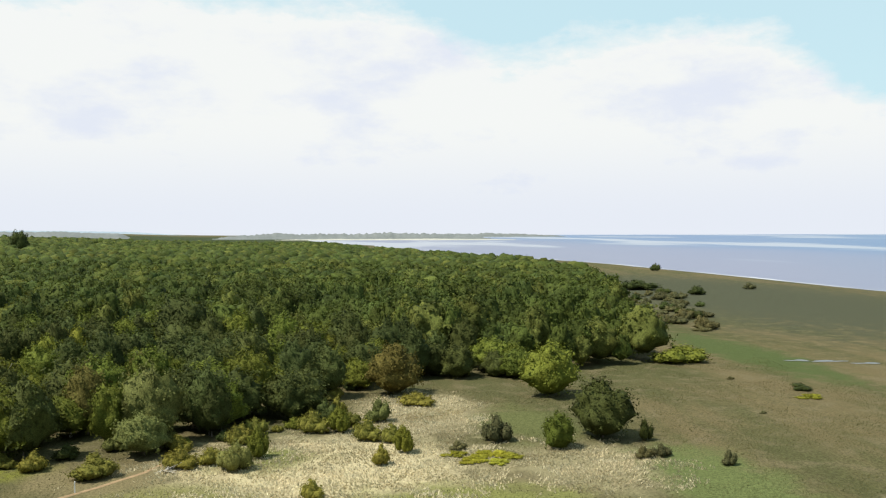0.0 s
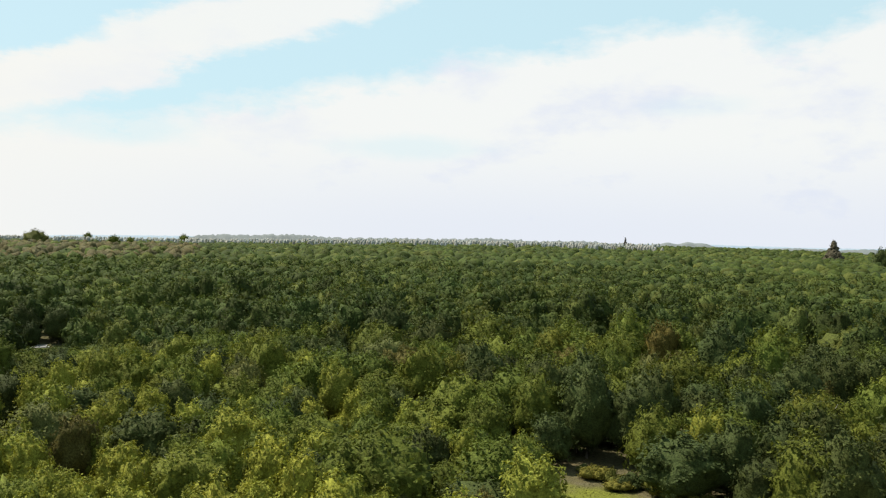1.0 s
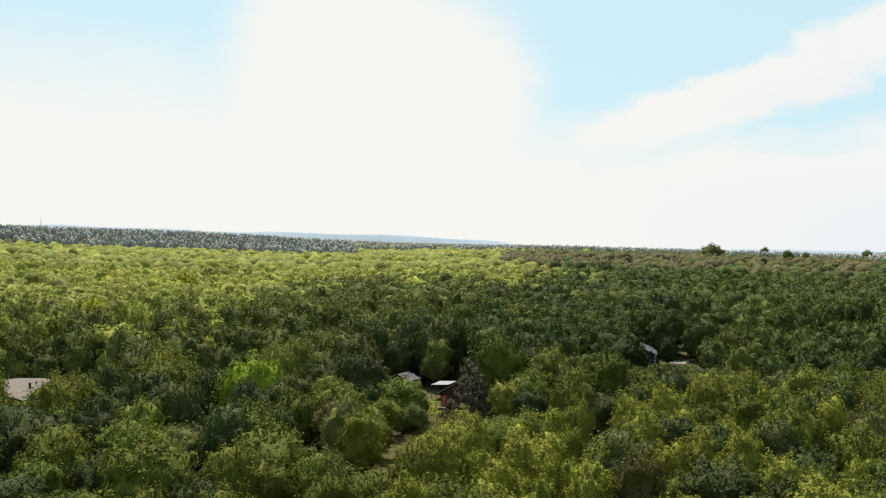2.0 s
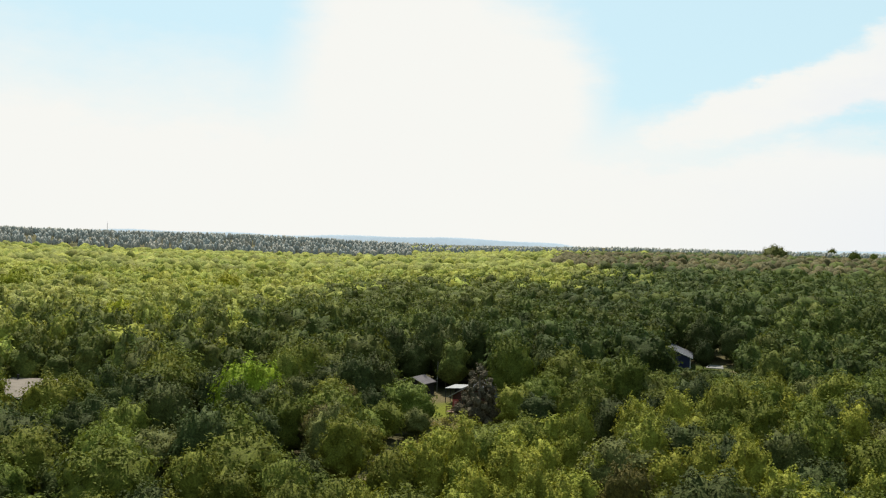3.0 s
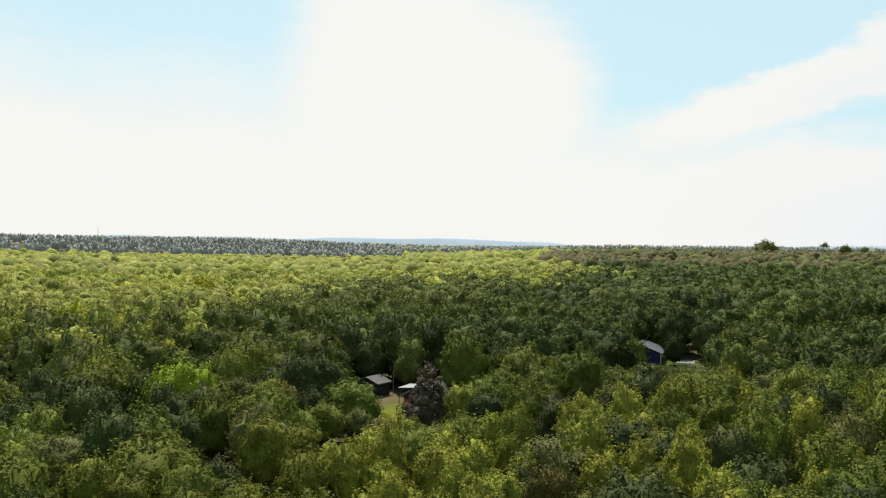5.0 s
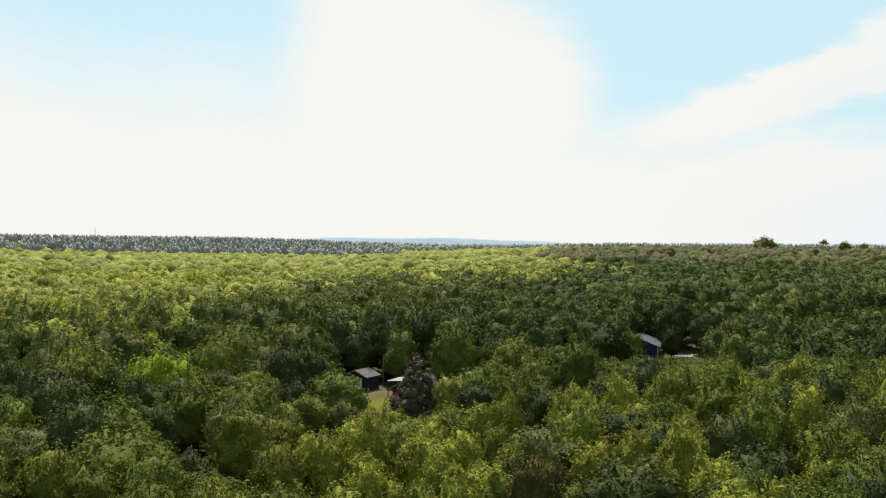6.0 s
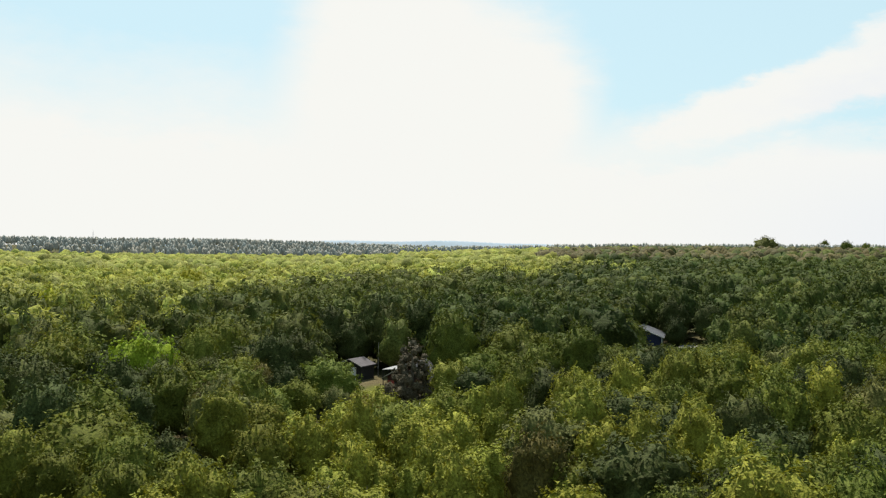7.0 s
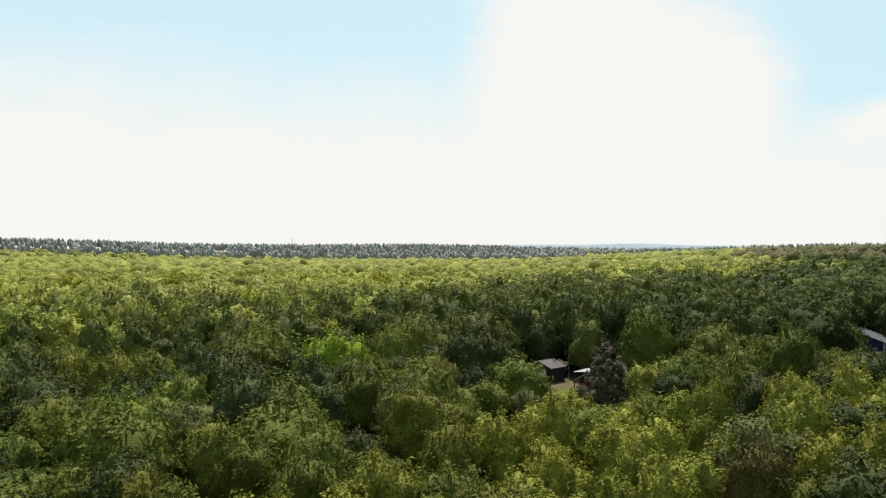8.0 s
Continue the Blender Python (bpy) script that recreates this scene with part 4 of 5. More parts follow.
ROSE_PAINT = rough_material("faded_pink_paint", (0.48, 0.20, 0.18), (0.34, 0.13, 0.12), 2.0, 0.7, 0.2)
RED_BOARD = rough_material("red_painted_boards", (0.34, 0.07, 0.06), (0.22, 0.045, 0.04), 2.0, 0.7, 0.4, (6, 6, 0.4))
BLUE_BOARD = rough_material("dark_blue_painted_boards", (0.018, 0.026, 0.070), (0.010, 0.014, 0.040), 2.0, 0.6, 0.4, (6, 6, 0.4))
WHITE_PAINT = rough_material("white_paint", (0.62, 0.62, 0.60), (0.48, 0.48, 0.46), 1.5, 0.5, 0.1)
BROWN_WOOD = rough_material("brown_stained_wood", (0.16, 0.09, 0.05), (0.08, 0.05, 0.03), 2.5, 0.7, 0.3, (4, 4, 0.5))
GREY_WOOD = rough_material("silver_grey_wood", (0.34, 0.32, 0.29), (0.18, 0.17, 0.15), 3.0, 0.85, 0.4, (3, 3, 0.5))
BRICK = rough_material("red_brick", (0.19, 0.095, 0.075), (0.12, 0.06, 0.05), 3.0, 0.9, 0.5)
CONCRETE = rough_material("pale_concrete", (0.195, 0.188, 0.176), (0.135, 0.131, 0.124), 0.8, 0.9, 0.3)
GLASS, _nt, _b = material("dark_window_glass")
_b.inputs["Base Color"].default_value, _b.inputs["Roughness"].default_value = (0.02, 0.025, 0.03, 1), 0.05
SAND = rough_material("pale_trodden_sand", (0.221, 0.196, 0.157), (0.145, 0.128, 0.098), 0.6, 0.95, 0.5)


def root_at(name, label, category, x, y, turn, z=0.0):
    ob = new(name)
    ob.matrix_basis = pose(x, y, float(land(x, y)) + z, 0, 0, turn)
    return tagged(ob, label, category)


def gable_walls(bm, w, l, eave, ridge_z, thick=0.15):
    """Four walls, the two gables pointed, with thickness."""
    for s in (-1, 1):
        box(bm, (s * w / 2 - (thick if s > 0 else 0), -l / 2 + thick, -0.3), (s * w / 2 + (thick if s < 0 else 0), l / 2 - thick, eave))
        y0, y1 = (l / 2 - thick, l / 2) if s > 0 else (-l / 2, -l / 2 + thick)
        prof = [(-w / 2, -0.3), (w / 2, -0.3), (w / 2, eave), (0, ridge_z), (-w / 2, eave)]
        a = [bm.verts.new((px, y0, pz)) for px, pz in prof]
        b = [bm.verts.new((px, y1, pz)) for px, pz in prof]
        bm.faces.new(a)
        bm.faces.new(b[::-1])
        for k in range(5):
            bm.faces.new((a[k], b[k], b[(k + 1) % 5], a[(k + 1) % 5]))
    bmesh.ops.recalc_face_normals(bm, faces=bm.faces)


def roof_slope(side, w, l, eave, ridge_z, over, thick=0.12):
    """One slope of a gable roof as a slab with shallow corrugations."""
    bm = bmesh.new()
    run, rise = w / 2, ridge_z - eave
    drop = rise / run * over
    n = max(8, int(l / 0.35))
    tops, bots = [], []
    for k in range(n + 1):
        y = -l / 2 - over + (l + 2 * over) * k / n
        wave = 0.025 * (k % 2)
        tops.append((bm.verts.new((side * -0.01, y, ridge_z + 0.06 + thick + wave)), bm.verts.new((side * (run + over), y, eave - drop + 0.06 + thick + wave))))
        bots.append((bm.verts.new((side * -0.01, y, ridge_z + 0.06)), bm.verts.new((side * (run + over), y, eave - drop + 0.06))))
    for k in range(n):
        bm.faces.new((tops[k][0], tops[k][1], tops[k + 1][1], tops[k + 1][0]))
        bm.faces.new((bots[k][0], bots[k + 1][0], bots[k + 1][1], bots[k][1]))
        bm.faces.new((tops[k][1], bots[k][1], bots[k + 1][1], tops[k + 1][1]))
        bm.faces.new((tops[k][0], tops[k + 1][0], bots[k + 1][0], bots[k][0]))
    for k in (0, n):
        bm.faces.new((tops[k][0], bots[k][0], bots[k][1], tops[k][1]))
    bmesh.ops.recalc_face_normals(bm, faces=bm.faces)
    return bm


def bargeboards(parent, w, l, eave, ridge_z, over, mat, y_side=-1):
    run, rise = w / 2, ridge_z - eave
    for s in (-1, 1):
        bm = bmesh.new()
        y = y_side * (l / 2 + over + 0.04)
        drop = rise / run * over
        ring = []
        for dy in (-0.02, 0.02):
            ring.append([bm.verts.new(p) for p in ((0, y + dy, ridge_z + 0.19), (s * (run + over), y + dy, eave - drop + 0.19), (s * (run + over), y + dy, eave - drop + 0.07), (0, y + dy, ridge_z + 0.07))])
        bm.faces.new(ring[0])
        bm.faces.new(ring[1][::-1])
        for k in range(4):
            bm.faces.new((ring[0][k], ring[1][k], ring[1][(k + 1) % 4], ring[0][(k + 1) % 4]))
        bmesh.ops.recalc_face_normals(bm, faces=bm.faces)
        part("bargeboard", bm, mat, parent, "painted bargeboard")


def window(parent, m, w, h, frame_mat):
    """A framed window that stands proud of its wall; local x along the wall, y outwards."""
    bm = bmesh.new()
    for lo, hi in (((-w / 2, 0, -h / 2), (-w / 2 + 0.08, 0.06, h / 2)), ((w / 2 - 0.08, 0, -h / 2), (w / 2, 0.06, h / 2)), ((-w / 2, 0, h / 2 - 0.08), (w / 2, 0.06, h / 2)),
                   ((-w / 2, 0, -h / 2), (w / 2, 0.06, -h / 2 + 0.08)), ((-0.03, 0, -h / 2), (0.03, 0.06, h / 2))):
        box(bm, lo, hi, m)
    fr = part("window", bm, frame_mat, parent, "painted window frame")
    bm = bmesh.new()
    box(bm, (-w / 2 + 0.07, 0.004, -h / 2 + 0.07), (w / 2 - 0.07, 0.03, h / 2 - 0.07), m)
    part("pane", bm, GLASS, fr, "dark window glass")


def boards(parent, w, z0, z1, y, mat, pitch=0.45):
    """Cover strips of a boarded wall, along x at the face y."""
    k = -w / 2 + 0.12
    me = None
    while k < w / 2 - 0.1:
        if me is None:
            bm = bmesh.new()
            box(bm, (-0.03, -0.03, z0), (0.03, 0.0, z1))
            ob = part("board", bm, mat, parent)
            me = ob.data
        else:
            ob = new("board", me)
            ob.parent = parent
        ob.location = (k, y, 0)
        k += pitch


def garden_shed():
    ob = root_at("garden_shed", "black boarded garden shed with a felt roof and white door", "shed", -3.7, 155.4, -32)
    w, l, e, r = 4.6, 3.3, 2.2, 3.1
    bm = bmesh.new()
    gable_walls(bm, w, l, e, r)
    wall = part("wall", bm, DARK_BOARD, ob, "black tarred boards")
    boards(wall, w, 0.0, e - 0.05, -l / 2, DARK_BOARD)
    for s in (-1, 1):
        part("roof", roof_slope(s, w, l, e, r, 0.3), FELT, ob, "weathered grey-brown felt")
    bargeboards(ob, w, l, e, r, 0.3, GREY_WOOD)
    bm = bmesh.new()
    box(bm, (0.3, -l / 2 - 0.08, 0.02), (1.3, -l / 2 - 0.035, 2.0), None, 0.01)
    door = part("door", bm, WHITE_PAINT, ob, "white painted door")
    bm = bmesh.new()
    box(bm, (0.4, -l / 2 - 0.13, 1.0), (0.48, -l / 2 - 0.08, 1.12))
    part("handle", bm, STEEL, door, "steel handle")


def summer_house():
    ob = root_at("summer_house", "boarded summer house, walls darkened for shade, with a red door and grey roof", "house", 8.2, 146.0, -24)
    w, l, e, r = 6.5, 15.0, 2.4, 4.3
    bm = bmesh.new()
    gable_walls(bm, w, l, e, r)
    wall = part("wall", bm, SHADED_BOARD, ob, "russet boards darkened for eave shade")
    boards(wall, w, 0.0, e - 0.05, -l / 2, SHADED_BOARD)
    bm = bmesh.new()
    box(bm, (-3.2, -l / 2 - 0.08, 0.05), (-2.2, -l / 2 - 0.035, 1.85), None, 0.01)
    door = part("door", bm, RED_BOARD, ob, "red painted door")
    bm = bmesh.new()
    box(bm, (-2.9, -l / 2 - 0.11, 0.35), (-2.5, -l / 2 - 0.083, 1.6))
    part("panel", bm, ROSE_PAINT, door, "faded pink door panel")
    for s in (-1, 1):
        part("roof", roof_slope(s, w, l, e, r, 0.5), GREY_ROOF, ob, "grey fibre-cement sheets")
    bargeboards(ob, w, l, e, r, 0.5, GREY_WOOD)
    for x in (-1.7, 1.4):
        window(ob, Matrix.Translation((x, -l / 2 - 0.03, 1.35)) @ pose(0, 0, 0, 0, 0, 180), 1.0, 1.0, BROWN_WOOD)
    for y in (-4.5, -0.5, 4.0):
        window(ob, Matrix.Translation((-w / 2, y, 1.4)) @ pose(0, 0, 0, 0, 0, 90), 1.2, 1.1, WHITE_PAINT)
    bm = bmesh.new()
    box(bm, (-0.4, 4.6, 3.6), (0.4, 5.4, 5.3), None, 0.02)
    box(bm, (-0.48, 4.52, 5.3), (0.48, 5.48, 5.42), None, 0.02)
    chim = part("chimney", bm, BRICK, ob, "red brick chimney")
    bm = bmesh.new()
    box(bm, (-0.025, 4.975, 5.4), (0.025, 5.025, 7.3))
    for k in range(4):
        box(bm, (-0.32 + 0.04 * k, 4.985, 6.7 + 0.17 * k), (0.32 - 0.04 * k, 5.015, 6.73 + 0.17 * k))
    part("aerial", bm, STEEL, chim, "thin metal aerial")
    # terrace with a rail at the front gable
    bm = bmesh.new()
    for k in range(16):
        box(bm, (-w / 2, -l / 2 - 0.2 - 0.15 * (k + 1), 0.22), (w / 2, -l / 2 - 0.215 - 0.15 * k, 0.27))
    deck = part("terrace", bm, BROWN_WOOD, ob, "brown boarded terrace")
    for k in range(8):
        bm = bmesh.new()
        x = -w / 2 + 0.05 + k * (w - 0.1) / 7
        box(bm, (x - 0.04, -l / 2 - 2.62, -0.2), (x + 0.04, -l / 2 - 2.54, 1.1))
        part("post", bm, BROWN_WOOD, deck)
    for z in (0.55, 0.82, 1.1):
        bm = bmesh.new()
        box(bm, (-w / 2, -l / 2 - 2.66, z - 0.05), (w / 2, -l / 2 - 2.62, z + 0.05))
        part("rail", bm, BROWN_WOOD, deck)


def carport():
    ob = root_at("carport", "open lean-to with a pale corrugated roof beside the summer house", "carport", 3.2, 148.8, -24)
    bm = bmesh.new()
    n = 24
    rows = []
    for k in range(n + 1):
        y = -2.2 + 4.4 * k / n
        wv = 0.04 * (k % 2)
        rows.append([bm.verts.new(p) for p in ((-1.5, y, 2.46 + wv), (1.6, y, 2.7 + wv), (1.6, y, 2.64 + wv), (-1.5, y, 2.4 + wv))])
    for p, q in zip(rows[:-1], rows[1:]):
        for k in range(4):
            bm.faces.new((p[k], q[k], q[(k + 1) % 4], p[(k + 1) % 4]))
    bm.faces.new(rows[0])
    bm.faces.new(rows[-1][::-1])
    bmesh.ops.recalc_face_normals(bm, faces=bm.faces)
    part("roof", bm, PALE_ROOF, ob, "pale corrugated sheets")
    for x in (-1.4, 1.5):
        for y in (-2.0, 0.0, 2.0):
            bm = bmesh.new()
            box(bm, (x - 0.05, y - 0.05, -0.2), (x + 0.05, y + 0.05, 2.42 if x < 0 else 2.68))
            part("post", bm, DARK_BOARD, ob)
    bm = bmesh.new()
    box(bm, (-1.45, 2.06, -0.2), (1.55, 2.12, 2.38))
    part("back_wall", bm, DARK_BOARD, ob)


def blue_house():
    ob = root_at("blue_house", "dark blue boarded house with white trim and grey roof", "house", 52.6, 201.5, -16)
    w, l, e, r = 8.6, 10.5, 2.3, 4.0
    bm = bmesh.new()
    gable_walls(bm, w, l, e, r)
    wall = part("wall", bm, BLUE_BOARD, ob, "dark blue painted boards")
    boards(wall, w, 0.0, e - 0.05, -l / 2, BLUE_BOARD)
    for s in (-1, 1):
        part("roof", roof_slope(s, w, l, e, r, 0.45), GREY_ROOF, ob, "grey fibre-cement sheets")
    bargeboards(ob, w, l, e, r, 0.45, WHITE_PAINT)
    for x in (-w / 2, w / 2 - 0.14):
        bm = bmesh.new()
        box(bm, (x, -l / 2 - 0.05, 0), (x + 0.14, -l / 2 - 0.003, e))
        part("corner_board", bm, WHITE_PAINT, ob, "white corner board")
    window(ob, Matrix.Translation((w / 2, -1.5, 1.35)) @ pose(0, 0, 0, 0, 0, -90), 1.4, 1.1, WHITE_PAINT)


def flat_house():
    ob = root_at("flat_roofed_house", "low house with a tan gravelled roof and white fascia", "house", -63.2, 134.0, -27)
    w, l, h = 18.0, 11.0, 2.7
    bm = bmesh.new()
    for s in (-1, 1):
        box(bm, (s * w / 2 - 0.1, -l / 2, -0.3), (s * w / 2 + 0.1, l / 2, h))
        box(bm, (-w / 2 + 0.1, s * (l / 2 - 0.1) - 0.1, -0.3), (w / 2 - 0.1, s * (l / 2 - 0.1) + 0.1, h))
    part("wall", bm, BROWN_WOOD, ob, "brown boarded walls")
    bm = bmesh.new()
    ring = [(-w / 2 - 0.4, h + 0.02), (0, h + 0.75), (w / 2 + 0.4, h + 0.02)]
    a = [bm.verts.new((x, -l / 2 - 0.4, z)) for x, z in ring] + [bm.verts.new((x, -l / 2 - 0.4, z + 0.14)) for x, z in ring[::-1]]
    b = [bm.verts.new((x, l / 2 + 0.4, z)) for x, z in ring] + [bm.verts.new((x, l / 2 + 0.4, z + 0.14)) for x, z in ring[::-1]]
    bm.faces.new(a)
    bm.faces.new(b[::-1])
    for k in range(6):
        bm.faces.new((a[k], b[k], b[(k + 1) % 6], a[(k + 1) % 6]))
    bmesh.ops.recalc_face_normals(bm, faces=bm.faces)
    part("roof", bm, TAN_ROOF, ob, "tan gravelled felt")
    bargeboards(ob, w, l, h - 0.05, h + 0.72, 0.42, WHITE_PAINT)
    for s in (-1, 1):
        bm = bmesh.new()
        box(bm, (s * (w / 2 + 0.42), -l / 2 - 0.4, h - 0.06), (s * (w / 2 + 0.46), l / 2 + 0.4, h + 0.2))
        part("fascia", bm, WHITE_PAINT, ob, "white fascia board")
    for x, y, t in ((-6.5, 4.4, 0.5), (3.7, -0.4, 0.35)):
        bm = bmesh.new()
        z = h + 0.75 - abs(x) * 0.078
        bmesh.ops.create_cone(bm, cap_ends=True, segments=10, radius1=0.16, radius2=0.16, depth=0.8, matrix=Matrix.Translation((x, y, z + 0.45)))
        bmesh.ops.create_cone(bm, cap_ends=True, segments=10, radius1=0.24, radius2=0.2, depth=0.08, matrix=Matrix.Translation((x, y, z + 0.88)))
        part("vent_pipe", bm, DARK_BOARD, ob, "black vent pipe")
    for x in (-2.5, 2.5):
        window(ob, Matrix.Translation((x, -l / 2 - 0.02, 1.4)) @ pose(0, 0, 0, 0, 0, 180), 1.6, 1.2, WHITE_PAINT)


garden_shed()
summer_house()
carport()
blue_house()
flat_house()


def slab(name, label, x, y, w, l, turn, mat, category):
    bm = bmesh.new()
    box(bm, (-w / 2, -l / 2, -0.3), (w / 2, l / 2, 0.1), None, 0.03)
    me = bpy.data.meshes.new(name)
    bm.to_mesh(me)
    me.materials.append(mat)
    ob = new(name, me)
    ob.matrix_basis = pose(x, y, float(land(x, y)), 0, 0, turn)
    tagged(ob, label, category, kind="structure")


slab("pavement", "pale concrete terrace beside the blue house", 61.5, 198.2, 3.8, 5.2, -16, CONCRETE, "terrace")

# a pale dead pole behind the shed
_ob = root_at("bare_pole", "pale bare pole standing behind the garden shed", "pole", -0.4, 158.2, 0)
_v, _f = tube([(0, 0, -0.3), (0.05, 0, 3), (0.1, 0.05, 5.4)], [0.07, 0.055, 0.035], 7)
_p = new("shaft", tri_mesh("shaft", _v, _f, [GREY_WOOD]))
_p.parent = _ob

# ------------------------------------------------------------ meadow
def thicket(rng, size):
    """A bush of several leaning mounds that grow into one another."""
    solid, loose, vs, n = [], [], [], 0
    for m in range(5):
        a, q = m * 2.5 + rng.uniform(0, 1), 0.0 if m == 0 else rng.uniform(0.5, 0.9)
        hh, rr = (2.0 if m == 0 else rng.uniform(0.8, 1.7)), rng.uniform(0.55, 0.85)
        v, f, k = dome(rng, hh, rr, 0.0, 12, 250, size * 0.52, heart=ICO2)
        v = v + np.array([math.cos(a) * q, math.sin(a) * q, 0.0]) + v[:, 2:3] * np.array([math.cos(a), math.sin(a), 0.0]) * 0.12
        vs.append(v)
        solid.append(f[:k] + n)
        loose.append(f[k:] + n)
        n += len(v)
    v = np.vstack(vs)
    v[:, 2] = np.maximum(v[:, 2], -0.05)
    return v, np.vstack(solid + loose), sum(len(q) for q in solid)


SHRUB = {}
for kind, mat, size in (("gorse", "gorse", 0.17), ("juniper", "juniper", 0.17), ("olive", "broom", 0.19), ("green", "birch", 0.2), ("grey", "willow", 0.17), ("dull", "alder", 0.19)):
    SHRUB[kind] = []
    for k in range(3):
        v, f, nclump = thicket(rng, size)
        tv, tf = trunk(rng, 1.6, 0.05)
        SHRUB[kind].append((tri_mesh(kind + "_sprays", v, f, [LEAF[mat]], smooth=nclump), tri_mesh(kind + "_stems", tv, tf, [BARK])))


def shrub(kind, name, label, x, y, w, h, d=None):
    root = new(name)
    root.matrix_basis = pose(x, y, float(land(x, y)), 0, 0, float(rng.uniform(-25, 25))) @ Matrix.Diagonal(((d or w) / 3.0, w / 3.0, h / 2.0, 1))
    tagged(root, label, "shrub", "shrubs of the meadow")
    fm, sm = SHRUB[kind][int(rng.integers(3))]
    for nm, me in (("stems", sm), ("foliage", fm)):
        ob = new(nm, me)
        ob.parent = root


GORSE, JUN, OLV, GRN, GRY, DUL = (
    ("gorse", "gorse_bush", "low yellow-green gorse bush in dry grass"), ("juniper", "juniper_bush", "brownish juniper bush in the meadow"), ("olive", "broom_bush", "olive-green broom bush at the edge of the wood"),
    ("green", "hazel_bush", "fresh green hazel bush in dry grass"), ("grey", "willow_bush", "grey-green willow bush in dry grass"), ("dull", "oak_scrub", "dark green oak scrub in the meadow"))
for spec, x, y, w, h in (
        (JUN, 60.7, -44.6, 4.4, 3.8), (JUN, 44.7, -69.7, 2.2, 2.0), (JUN, 49.3, -60.7, 2.6, 1.6), (JUN, 49.9, -63.3, 2.6, 1.7), (DUL, 57.6, -64.2, 2.4, 3.2), (JUN, 56.9, -38.6, 2.6, 1.2),
        (OLV, 87.2, -37, 6.6, 2.0), (GRN, 124.6, -97.9, 12, 3.8), (GRN, 131.8, -102.9, 9, 2.6), (GRY, 75.4, -29.7, 4.6, 3.6), (OLV, 64.2, -27.5, 4.4, 3.0), (OLV, 62.2, -30.7, 3.6, 2.6), (OLV, 50.9, -28.3, 2.6, 2.8),
        (GRN, 56.5, -31.6, 3.0, 3.6), (OLV, 38.6, -20, 2.8, 2.2), (GRY, 51.6, -11, 4.4, 3.6), (GRN, 57, -13.4, 3.4, 3.8), (OLV, 53.7, -4.5, 4.8, 2.4), (OLV, 54.5, -7.9, 3.8, 2.2), (OLV, 51, 4.6, 6.4, 2.8),
        (OLV, 54.6, 12.4, 3.8, 2.5), (GRN, 59.4, 31.5, 2.8, 3.8), (OLV, 60.6, 33.8, 2.6, 3.4), (OLV, 58.2, 25.7, 3.6, 1.8), (OLV, 57.3, 21.1, 4.6, 2.2), (OLV, 56.7, 16.6, 3.6, 1.9), (OLV, 60.1, 38.4, 4.2, 1.6),
        (OLV, 61.6, 43, 4.2, 1.7), (OLV, 70.2, -20.3, 4.8, 3.2), (DUL, 74.3, -21.8, 4.2, 4.0), (OLV, 80.4, -23.9, 4.2, 3.2), (GRN, 69.7, -23.9, 3.6, 3.6), (OLV, 73.3, -25.4, 4.0, 2.2), (OLV, 61.5, -3.2, 3.2, 2.4), (OLV, 64.6, -10.2, 3.4, 2.6),
        (DUL, 89.6, -105.4, 4.6, 1.1), (GORSE, 82.1, -102.5, 5.0, 0.6), (DUL, 343.2, -173, 22, 5.0), (DUL, 308.9, -186.5, 9, 4.0), (JUN, 339.7, -226.7, 7, 3.6), (DUL, 522.4, -253.5, 8, 5.5), (JUN, 70.8, -88.2, 1.2, 0.5), (JUN, 101.3, -98.1, 1.6, 0.6)):
    shrub(*spec, x, y, w, h)
EDGE = [(62.5, 45.5), (60.6, 33.3), (56.7, 21.1), (57.8, 12), (61.9, 6), (64, -7.2), (70.2, -14.2), (77.3, -19.2), (98.7, -26.2), (110.9, -39.2)]
for a, b in zip(EDGE[:-1], EDGE[1:]):  # low growth along the edge of the wood
    for t in np.arange(0.1, 1.0, 3.4 / math.dist(a, b)):
        w = float(rng.uniform(1.4, 4.0))
        shrub(*(OLV, OLV, DUL, GRN, GRY)[int(rng.integers(5))], a[0] + (b[0] - a[0]) * t + float(rng.normal(0.6, 0.7)), a[1] + (b[1] - a[1]) * t + float(rng.normal(0.6, 0.7)), w, w * float(rng.uniform(0.35, 0.75)))
for k in range(7):   # creeping yellow gorse
    shrub(*GORSE, 51.8 + 2.2 * math.sin(k * 2.4), -44.6 + 1.15 * k, 3.6, 0.6, 3.4)
for k in range(46):  # junipers on the heath behind the wood's corner
    t = rng.uniform()
    x, y = 182 + 126 * t + rng.normal(0, 6), -109 - 44 * t - rng.uniform(2, 26)
    shrub(*(JUN if rng.uniform() < 0.85 else DUL), float(x), float(y), float(rng.uniform(3, 8)), float(rng.uniform(1.2, 3.6)))


